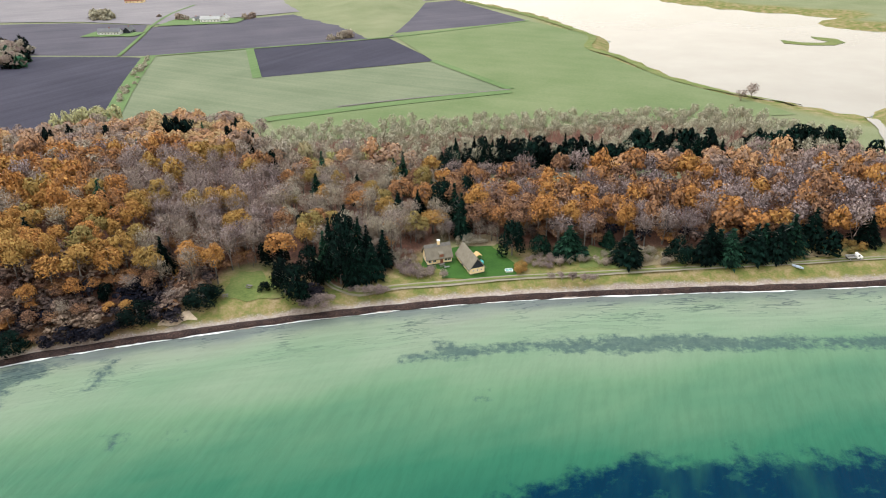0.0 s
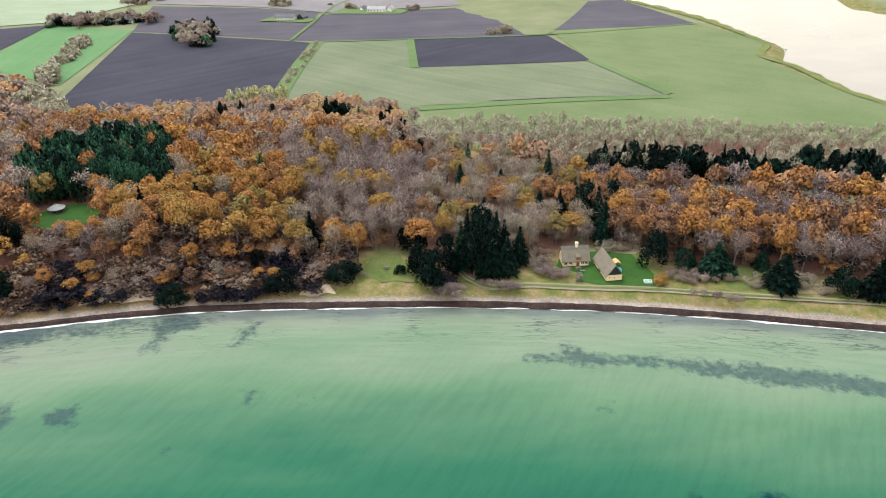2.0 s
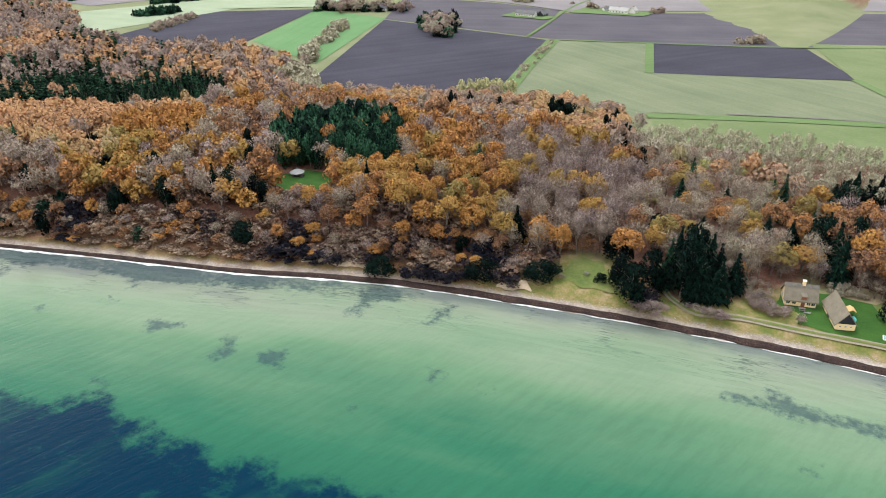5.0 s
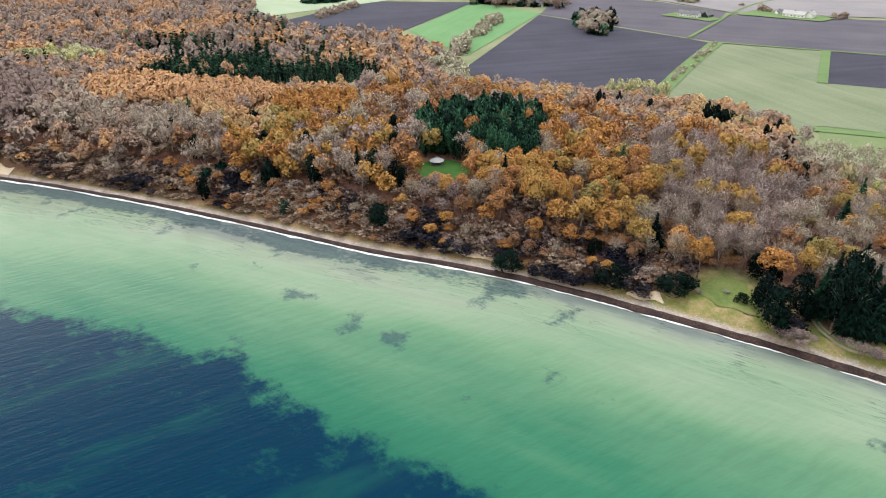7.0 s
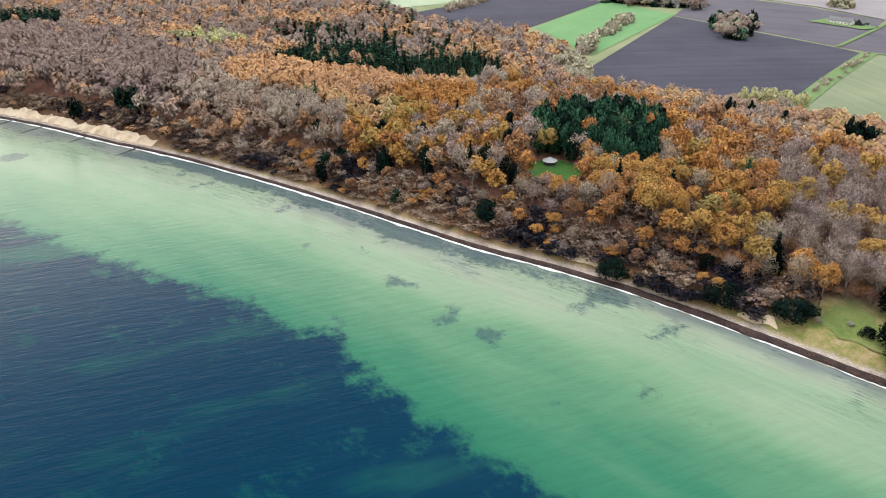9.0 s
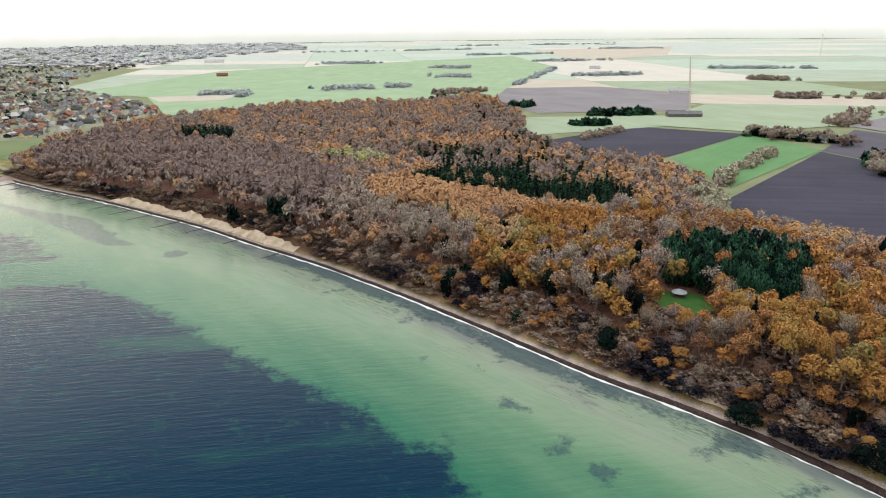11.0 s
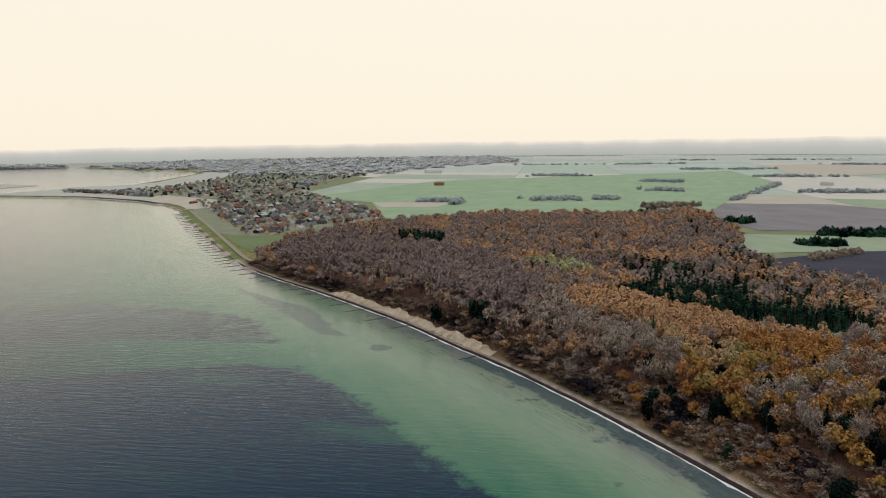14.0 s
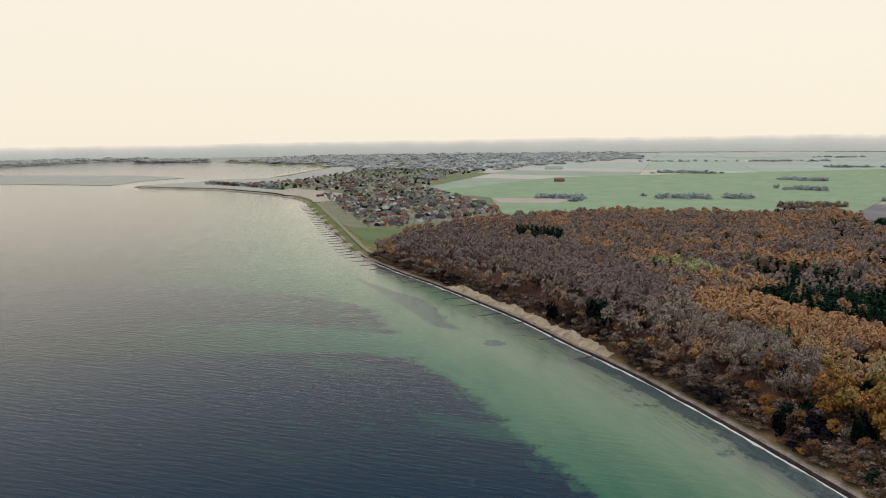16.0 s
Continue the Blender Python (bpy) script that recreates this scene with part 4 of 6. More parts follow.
def put_all(P, S):
    zone = {k: inside(v, P) for k, v in dict(smix=SPRUCE_MIX, sparse=SPRUCE_SPARSE, grove=BARE_GROVE, sh=SPRUCE_HUT, sb=SPRUCE_BIG, orange=ORANGE, purple=PURPLE, willow=WILLOWS, sf=SPRUCE_FAR,
                                             tan=TAN_BARE, glade=HUT_GLADE, pale=PALE_EDGE, mix=HOUSE_MIX, garden=GARDEN, gap=GAP_E).items()}
    for i, (x, y) in enumerate(P):
        u, v, g = rng.random(), rng.random(), rng.normal()
        patch = noise.noise((x * 0.018, y * 0.018, 2)) + 0.5 * noise.noise((x * 0.06, y * 0.06, 9))
        h, w = 14.3 + 2.0 * g, 1.2 + 0.17 * rng.normal()
        z = {k: a[i] for k, a in zone.items()}
        if z["glade"] or z["garden"] or z["gap"]:
            continue
        if S[i] > 130 and x > -300:
            h = 13 + g
        if S[i] < 20 and x < -100:
            f = max(0.0, (S[i] - 6) / 14)
            h = 3.5 + 6.0 * f + g
            w = 0.62 + 0.25 * f
            if x < -300:
                h, w = h + 3.0 + 3.0 * f, w + 0.3
            sp, tint = ("bare", 0.25 + 0.5 * v) if u < 0.62 else ("oak", 0.08 + 0.2 * v) if u < 0.9 else ("pine", 0.4)
            if u < 0.62 and v > 0.75:
                sp, tint = "oak", 0.3 + 0.6 * u
        elif z["sh"] or z["sb"] or z["sf"]:
            sp, tint = ("spruce", 0.45 + 0.55 * v) if u < 0.93 else ("oak", 0.4)
            h = 16.5 + 1.8 * g if not z["sh"] else 16 + g
            w = 0.92
            if z["sh"] and u < 0.93:
                sp, w, tint = "pine", 0.95, 0.5 + 0.5 * v
            if z["sb"] and patch > 0.62:
                sp, tint, w = "oak", 0.25 + 0.3 * v, 1.1
        elif (z["smix"] and u < 0.55) or (z["sparse"] and u < 0.24):
            sp, tint, h, w = "spruce", 0.3 + 0.6 * v, 17 + 1.5 * g, 1.15
        elif z["willow"] or z["pale"]:
            sp, tint, h, w = ("pale" if z["pale"] else "willow"), v, 14 + g, 1.2
        elif z["grove"]:
            sp, tint = ("bare", 0.26 + 0.2 * v) if u < 0.9 else ("oak", 0.75)
            h = 16 + 0.8 * g
        elif z["orange"]:
            sp, tint, h = "oak", 0.47 + 0.12 * v, 15.5 + 0.8 * g
        elif z["purple"]:
            sp, tint = ("bare", 0.08 + 0.2 * v) if u < 0.95 else ("oak", 0.1 + 0.3 * v)
        elif z["tan"]:
            sp, tint = ("bare", 0.4 + 0.35 * v) if u < 0.8 else ("oak", 0.15)
        elif z["mix"]:
            sp, tint = ("bare", 0.45 + 0.45 * v) if u < 0.6 else ("oak", 0.75 + 0.25 * v) if u < 0.78 else ("oak", 0.3) if u < 0.9 else ("spruce", v)
            h = 12.5 + 1.8 * g
        elif x > -30:
            sp, tint = ("oak", 0.05 + 0.55 * v) if u < 0.66 + 0.25 * patch else ("bare", 0.05 + 0.3 * v)
        elif x < -430:
            sp, tint = ("oak", 0.28 + 0.3 * patch + 0.15 * v) if u < 0.48 + 0.6 * patch else ("bare", 0.25 + 0.25 * v) if u < 0.96 else ("spruce", v)
        else:
            sp, tint = ("oak", 0.18 + 0.55 * v + 0.3 * patch) if u < 0.68 + 0.5 * patch else ("bare", 0.2 + 0.5 * v) if u < 0.985 else ("spruce", v)
            if S[i] < 75 and sp == "oak":
                tint = min(1.0, tint + 0.16)
        plants.append((sp, x, y, h, max(0.5, w), min(max(tint, 0), 1)))


for poly, gap in ((FOREST_W, 7.2), (FOREST_E, 6.6)):
    P = scatter(poly, gap)
    S = shore_of(P)
    if poly is FOREST_W:
        far = (P[:, 0] < -480) & (rng.random(len(P)) < 0.35)
        P, S = P[~far], S[~far]
    put_all(P, S)
for x, y in scatter([(-130, 205), (-102, 188), (-86, 189), (-80, 202), (-90, 228), (-120, 236), (-145, 240)], 4.5):
    plants.append(("oak", x, y, rng.uniform(2.5, 6), rng.uniform(0.5, 0.8), rng.uniform(0.0, 0.28)))
for poly, sp in ((SPRUCE_HUT, "pine"), (SPRUCE_BIG, "spruce"), (SPRUCE_FAR, "spruce"), (SPRUCE_EDGE, "spruce"), (SPRUCE_THIN, "spruce")):
    for x, y in scatter(poly, 6.0 if poly is not SPRUCE_EDGE and poly is not SPRUCE_THIN else 10.0):
        if poly is not SPRUCE_BIG or noise.noise((x * 0.018, y * 0.018, 2)) + 0.5 * noise.noise((x * 0.06, y * 0.06, 9)) < 0.6:
            plants.append((sp, x, y, 16.5 + 1.8 * rng.normal(), 1.0, 0.15 + 0.6 * rng.random()))
# low scrub on the bank
bank_line = coast_fine[(coast_fine[:, 0] < -100) & (coast_fine[:, 0] > -640)]
scrub = scatter(np.vstack([bank_line + (0.4, 0.9) * np.array(4.5), bank_line[::-1] + (0.45, 0.9) * np.array(32.0)]), 2.9)
scrub_s = shore_of(scrub)
cliffed = (scrub[:, 0] < -340) & (scrub[:, 0] > -505) & (scrub_s < 8.0)
cliffed |= (np.hypot(scrub[:, 0] + 150, (scrub[:, 1] - 134) * 1.2) < 9) | (np.hypot(scrub[:, 0] + 94, scrub[:, 1] - 158) < 4.5)
for (x, y), s in zip(scrub[~cliffed & (scrub_s > 4.6)], scrub_s[~cliffed & (scrub_s > 4.6)]):
    tone = noise.noise((x * 0.05, y * 0.05, 6))
    kind_of = "oak" if rng.random() < 0.16 else "shrub"
    plants.append((kind_of, x, y, (rng.uniform(2.4, 4.6) if s > 7.5 else rng.uniform(0.8, 2.2)) + max(0, s - 10) * 0.17, rng.uniform(0.55, 0.85), min(max(0.62 + tone * 1.1 + rng.normal() * 0.14, 0), 0.98) if kind_of == "shrub" else rng.choice([0.05, 0.12, 0.25, 0.5])))
for x, y in scatter([(-100, 176), (-140, 162), (-230, 122), (-330, 75), (-420, 25), (-500, -20), (-560, -80), (-520, -20), (-400, 70), (-300, 115), (-220, 150), (-140, 185), (-95, 195)], 4.6):
    kind_of = "shrub" if rng.random() < 0.65 else "oak"
    plants.append((kind_of, x, y, rng.uniform(4, 7), rng.uniform(0.7, 1.0), rng.choice([0.5, 0.7, 0.85, 0.6, 0.98]) if kind_of == "shrub" else rng.choice([0.08, 0.18, 0.35, 0.6])))
for x, y in scatter([(4, 214), (24, 212), (38, 216), (57, 215), (86, 218), (116, 223), (150, 230), (152, 250), (86, 236), (40, 232), (0, 230)], 5.2):
    plants.append(("oak" if rng.random() < 0.7 else "shrub", x, y, rng.uniform(4, 7.5), rng.uniform(0.6, 0.9), rng.choice([0.1, 0.2, 0.3, 0.5])))
for x0, y0, x1, y1, nn in ((-133, 141, -112, 151, 20), (-112, 152, -97, 158, 14), (-178, 124, -152, 136, 22), (-66, 169, -58, 172, 22), (-255, 92, -235, 102, 24), (-300, 66, -282, 76, 20)):
    for _ in range(nn):
        f = rng.random()
        plants.append(("shrub", x0 + (x1 - x0) * f + rng.normal() * 0.8, y0 + (y1 - y0) * f + 3.2 + abs(rng.normal()) * 1.4, rng.uniform(2.2, 4.2), rng.uniform(0.45, 0.7), rng.random() * 0.3))
for x, y in scatter([(-37, 206), (-29, 214), (-8, 216), (8, 217), (12, 232), (-30, 244), (-62, 222), (-48, 196)], 4.4):
    plants.append(("bare" if rng.random() < 0.75 else "oak", x, y, rng.uniform(4.5, 9), rng.uniform(0.55, 0.8), rng.uniform(0.1, 0.7)))
# pale belt of young poplars behind
for x, y in scatter(BELT, 6.1):
    if noise.noise((x * 0.03, y * 0.03, 4)) > -0.28 or y > 318:
        plants.append(("pale", x, y, 9.8 + 0.8 * rng.normal(), 0.72, rng.random()))
# evergreens that stand out singly
EVERGREEN = [(1, 206, 14, 1.15), (10, 207, 8, 1.1), (20, 207, 12, 1.5), (39, 203, 13, 1.4), (56, 205, 10, 1.25), (65, 206, 15, 1.35), (72, 206, 13, 1.4), (80, 208, 14, 1.4), (88, 210, 13, 1.4),
             (93, 213, 15, 1.4), (103, 221, 14, 1.3), (105, 213, 10, 1.2), (34, 215, 7, 0.8), (122, 223, 11, 1.3), (69, 209, 11, 1.2), (84, 212, 12, 1.2)]
SPRUCES = [(-58, 186, 18, 1.0), (-53, 184, 19, 1.1), (-48, 184, 19, 1.1), (-43, 187, 15, 1.0), (-54, 195, 17, 1.0), (-59, 197, 18, 1.0), (-43, 255, 20, 1.0), (-26, 265, 15, 1.0), (-20, 227, 18, 1.0),
           (-17, 219, 18, 1.1), (-25, 232, 17, 1.0), (-34, 230, 14, 1.0), (-41, 228, 14, 1.0), (-16, 237, 17, 1.0), (-52, 190, 17, 1.0), (-46, 195, 16, 1.0), (-60, 190, 18, 1.0), (-41, 196, 14, 1.0), (-64, 189, 16, 1.0), (-56, 202, 17, 1.0), (-50, 200, 17, 1.0), (-37, 188, 11, 0.9), (-48, 190, 17, 1.0), (-39, 191, 12, 0.9)]
DARK = [(-69, 177, 13, 1.3), (-64, 174, 14, 1.4), (-62, 183, 15, 1.2), (-78, 194, 12, 1.2), (-72, 210, 13, 0.9), (-108, 159.5, 7, 1.5), (-92, 169.5, 6.5, 1.5), (-121, 167, 6, 0.7), (-76, 178, 3.5, 0.5),
        (-333, 106, 12, 0.9), (-283, 101, 11, 0.9), (-261, 123, 13, 1.1), (-243, 132, 15, 1.1), (-207, 141, 15, 1.3), (-236, 172, 15, 0.8), (-343, 236, 15, 0.8), (-156, 298, 17, 1.0), (-163, 302, 17, 1.0), (-152, 296, 16, 0.9), (-215, 287, 16, 0.8),
        (-209, 295, 15, 0.7), (-189, 292, 15, 0.7), (-118, 288, 15, 0.8), (-129, 291, 15, 0.9), (-101, 265, 15, 0.9),
        (-302, 99, 14, 0.9), (-239, 113, 12, 1.0), (-224, 123, 14, 1.0), (-256, 92, 10, 0.8), (-188, 129, 8, 1.4),
        (-216, 157, 16, 0.8), (-196, 143, 14, 1.0), (-404, 11, 14, 0.9),
        (-138, 144, 6.5, 1.3), (-293, 133, 13, 0.9)]
BACK = [(x, 277 + 0.16 * (x + 50) + rng.uniform(-3, 3)) for x in range(-30, 98, 3)] + [(x + 1.5, 283 + 0.16 * (x + 50) + rng.uniform(-3, 3)) for x in range(-26, 90, 4)] + [(x, 311 + rng.uniform(-7, 6)) for x in range(108, 146, 3)] + [(152, 290), (-160, 305), (-152, 303), (-165, 308), (-156, 308), (-131, 306), (-118, 296), (-208, 300), (-200, 306), (-216, 303)]
for lst, sp in ((EVERGREEN, "fir"), (SPRUCES, "spruce"), (DARK, "pine")):
    for k, (x, y, h, w) in enumerate(lst):
        if sp == "fir":
            plants.append(("pine" if k in (0, 1, 4, 11) else "spruce", x, y, h, w * (0.95 if k in (0, 1, 4, 11) else 1.35), 0.1 + 0.4 * rng.random()))
            continue
        plants.append(("pine" if k % 3 == 1 else sp, x, y, h, w * (1.0 if sp == "pine" else 1.3), rng.random() * 0.22 if sp == "pine" else 0.12 + 0.45 * rng.random()))
for x, y in BACK:
    plants.append(("spruce" if x < 110 and rng.random() < 0.5 else "pine", x, y, rng.uniform(9, 15.5), rng.uniform(0.9, 1.5), rng.random() * 0.4))

sing = {(x, y) for lst in (EVERGREEN, SPRUCES, DARK) for x, y, _, _ in lst}
XY = np.array([(p[1], p[2]) for p in plants])
keep = np.ones(len(plants), bool)
for x, y in sing:
    d = np.hypot(XY[:, 0] - x, XY[:, 1] - y)
    keep &= (d > 4.2) | (d < 0.01)
keep &= sdist(HUT_GLADE, XY) < 0
keep &= (sdist([(-71, 171), (-38, 178), (-34, 192), (-44, 201), (-62, 205), (-72, 190)], XY) < 0) | np.array([p[0] in ("spruce", "pine", "shrub") for p in plants])
keep &= (sdist(SHORE_CLEARING, XY) < 0) | np.array([p[0] == "pine" for p in plants])
# the slope below the glade carries only low growth
way = unit(np.array((0.0, 0.0)) - np.array((-207.0, 171.5)))
rel = XY - (-207, 171.5)
ahead, aside = rel @ way, np.abs(rel @ np.array((-way[1], way[0])))
low = (ahead > 0) & (ahead < 46) & (aside < 10)
for i in np.flatnonzero(low):
    p = plants[i]
    plants[i] = (*p[:3], min(p[3], max(1.5, 0.36 * (ahead[i] - 8))), min(p[4], 0.9), p[5])
plants = [p for p, k in zip(plants, keep) if k]
XY = np.array([(p[1], p[2]) for p in plants])
ZG = height_of(XY, shore_of(XY)) - 0.15
rank = np.hypot(XY[:, 0] + 50, XY[:, 1] - 120)
order = np.argsort(rank)
quota = {"oak": 300, "bare": 260, "spruce": 170, "pine": 90}
stuff = {}
for i in order:
    sp, x, y, h, w, tint = plants[i]
    if quota.get(sp, 0) > 0:
        quota[sp] -= 1
        tree(sp, x, y, ZG[i], h, w, tint)
        continue
    # past this line crowns take the colours that carry painted haze
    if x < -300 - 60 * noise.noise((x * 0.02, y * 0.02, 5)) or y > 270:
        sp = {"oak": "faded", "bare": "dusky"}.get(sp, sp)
    base = {"willow": "oak", "pale": "bare", "faded": "oak", "dusky": "bare", "shrub": "bare"}.get(sp, sp)
    _, mid_t, far_t = TEMPLATES[base]
    bank_of = mid_t if (rank[i] < 300 and sp != "shrub") or (sp == "spruce" and rank[i] < 480) else far_t
    Q, M = planted(bank_of[rng.integers(len(bank_of))], x, y, ZG[i] - 0.06 * h, h * 1.06, w)
    # normals turned up, so these crowns shade softly and evenly
    if sp in ("dusky", "faded"):
        M = unit(M * 0.35 + np.array((0, 0, 0.8)))
    stuff.setdefault(sp, []).append((Q, M, tint))
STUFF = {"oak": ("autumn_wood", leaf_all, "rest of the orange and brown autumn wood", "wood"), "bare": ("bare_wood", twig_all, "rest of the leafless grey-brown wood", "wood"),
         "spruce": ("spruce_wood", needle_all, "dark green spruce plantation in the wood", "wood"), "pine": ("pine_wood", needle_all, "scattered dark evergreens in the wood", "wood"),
         "faded": ("beech_wood", hazed_leaf_all, "orange and brown wood further off, paled by painted haze", "wood"), "dusky": ("leafless_wood", hazed_twig_all, "purple-grey leafless wood further off, some haze painted in", "wood"), "shrub": ("bank_scrub", thorn_all, "grey-brown leafless scrub on the bank", "scrub"),
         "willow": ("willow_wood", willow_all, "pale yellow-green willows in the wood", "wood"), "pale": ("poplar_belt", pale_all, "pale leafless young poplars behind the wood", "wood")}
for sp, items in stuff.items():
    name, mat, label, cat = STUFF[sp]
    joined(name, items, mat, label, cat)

# ---- buildings and small things ----


def part(name, bm, mat, parent=None, label=""):
    """Links a bmesh as one mesh object, under a thing or a part."""
    bmesh.ops.recalc_face_normals(bm, faces=bm.faces[:])
    me = bpy.data.meshes.new(name)
    bm.to_mesh(me)
    bm.free()
    me.materials.append(mat)
    ob = new(name, me)
    if parent:
        ob.parent = parent
    return tagged(ob, label) if label else ob


def block(bm, x0, x1, y0, y1, z0, z1, bevel=0.0):
    vs = [bm.verts.new(p) for p in ((x0, y0, z0), (x1, y0, z0), (x1, y1, z0), (x0, y1, z0), (x0, y0, z1), (x1, y0, z1), (x1, y1, z1), (x0, y1, z1))]
    fs = [bm.faces.new([vs[i] for i in f]) for f in ((3, 2, 1, 0), (4, 5, 6, 7), (0, 1, 5, 4), (1, 2, 6, 5), (2, 3, 7, 6), (3, 0, 4, 7))]
    if bevel:
        bmesh.ops.bevel(bm, geom=list({e for f in fs for e in f.edges}), offset=bevel, segments=2, affect="EDGES")
    return bm


def boxed(*a, bevel=0.0):
    return block(bmesh.new(), *a, bevel=bevel)


def prism(outline, x0, x1):
    """An outline in the y-z plane, drawn out along x."""
    bm = bmesh.new()
    a = [bm.verts.new((x0, y, z)) for y, z in outline]
    b = [bm.verts.new((x1, y, z)) for y, z in outline]
    bm.faces.new(a)
    bm.faces.new(b[::-1])
    for i in range(len(a)):
        j = (i + 1) % len(a)
        bm.faces.new((a[i], b[i], b[j], a[j]))
    return bm


def roof_bm(L, D, eave, ridge, over, thick, hip=0.0):
    """Two thick slopes, with the ridge drawn in at each end by hip."""
    bm = bmesh.new()
    hx, hy = L / 2 + over, D / 2 + over
    drop = (ridge - eave) / (D / 2) * over
    def ring(dz):
        return [bm.verts.new(p) for p in ((-hx, -hy, eave - drop + dz), (hx, -hy, eave - drop + dz), (hx, hy, eave - drop + dz), (-hx, hy, eave - drop + dz), (-hx + hip, 0, ridge + dz), (hx - hip, 0, ridge + dz))]
    lo, hi = ring(0), ring(thick)
    for s, flip in ((lo, True), (hi, False)):
        for f in ((0, 1, 5, 4), (2, 3, 4, 5)) + (((1, 2, 5), (3, 0, 4)) if hip else ()):
            bm.faces.new([s[i] for i in (f[::-1] if flip else f)])
    edge = ((0, 1), (1, 2), (2, 3), (3, 0)) if hip else ((0, 1), (2, 3), (1, 5), (5, 2), (3, 4), (4, 0))
    for i, j in edge:
        bm.faces.new((lo[i], lo[j], hi[j], hi[i]))
    return bm


def window(parent, x, y, z, w, h, facing, name="window"):
    """A white frame with a dark pane, set 4 cm proud of a wall that faces -y, +y, -x or +x."""
    bm, pane = bmesh.new(), bmesh.new()
    t = 0.07
    for a in ((-w / 2, w / 2, -h / 2, -h / 2 + t), (-w / 2, w / 2, h / 2 - t, h / 2), (-w / 2, -w / 2 + t, -h / 2 + t, h / 2 - t), (w / 2 - t, w / 2, -h / 2 + t, h / 2 - t), (-t / 2, t / 2, -h / 2 + t, h / 2 - t)):
        block(bm, a[0], a[1], -0.05, 0.0, a[2], a[3])
    block(pane, -w / 2 + t * 0.5, w / 2 - t * 0.5, -0.02, 0.01, -h / 2 + t * 0.5, h / 2 - t * 0.5)
    m = pose(x, y, z, 0, 0, {"-y": 0, "+x": 90, "+y": 180, "-x": -90}[facing])
    for b_ in (bm, pane):
        bmesh.ops.transform(b_, matrix=m, verts=b_.verts[:])
    f = part(name, bm, white_paint, parent)
    part("pane", pane, dark_glass, f)


def cottage():
    """The thatched house by the shore."""
    h = tagged(new("cottage"), "small yellow-washed cottage with grey thatched roof", "house")
    h.matrix_basis = pose(-23.9, 201.4, 3.4, 0, 0, 22)
    L, D, eave, ridge = 8.4, 5.8, 2.4, 5.8
    part("wall", prism([(-D / 2, 0), (D / 2, 0), (D / 2, eave), (0, ridge - 0.25), (-D / 2, eave)], -L / 2, L / 2), lime, h, "yellow limewashed walls")
    part("plinth", boxed(-L / 2 - 0.05, L / 2 + 0.05, -D / 2 - 0.05, D / 2 + 0.05, -0.3, 0.3), tar, h, "black tarred plinth")
    roof = part("roof", roof_bm(L, D, eave, ridge, 0.45, 0.32), thatch, h, "weathered grey thatch")
    part("ridge_cap", prism([(-0.75, ridge - 0.45), (0, ridge + 0.52), (0.75, ridge - 0.45), (0, ridge + 0.2)], -L / 2 - 0.35, L / 2 + 0.35), wood_grey, roof, "ridge of straw and oak rods")
    ch = part("chimney", boxed(0.1, 0.95, -0.4, 0.45, ridge - 0.8, ridge + 1.5, bevel=0.04), lime, h, "yellow-washed chimney")
    part("chimney_cap", boxed(0.02, 1.03, -0.48, 0.53, ridge + 1.5, ridge + 1.65), white_paint, ch)
    dorm = part("dormer", prism([(-D / 2 - 0.1, eave + 0.1), (-0.5, eave + 0.1), (-0.5, eave + 2.2), (-D / 2 - 0.1, eave + 1.3)], -0.1, 1.5), thatch, h, "low dormer over the front door")
    part("dormer_front", boxed(0.05, 1.35, -D / 2 - 0.16, -D / 2 - 0.1, eave + 0.25, eave + 1.1), tile_red, dorm, "red-brown dormer boards")
    for x in (-3.3, -1.7, 2.2, 3.4):
        window(h, x, -D / 2 - 0.003, 1.45, 1.1, 1.1, "-y")
    for y in (-1.3, 1.3):
        window(h, -L / 2 - 0.003, y, 1.45, 1.0, 1.1, "-x")
    window(h, -L / 2 - 0.003, 0, 3.9, 0.9, 0.9, "-x")
    d = part("door", boxed(0.2, 1.2, -D / 2 - 0.06, -D / 2 - 0.003, 0.1, 2.1), tile_red, h, "red-brown front door")
    part("handle", boxed(1.02, 1.12, -D / 2 - 0.1, -D / 2 - 0.06, 1.0, 1.06), tar, d)


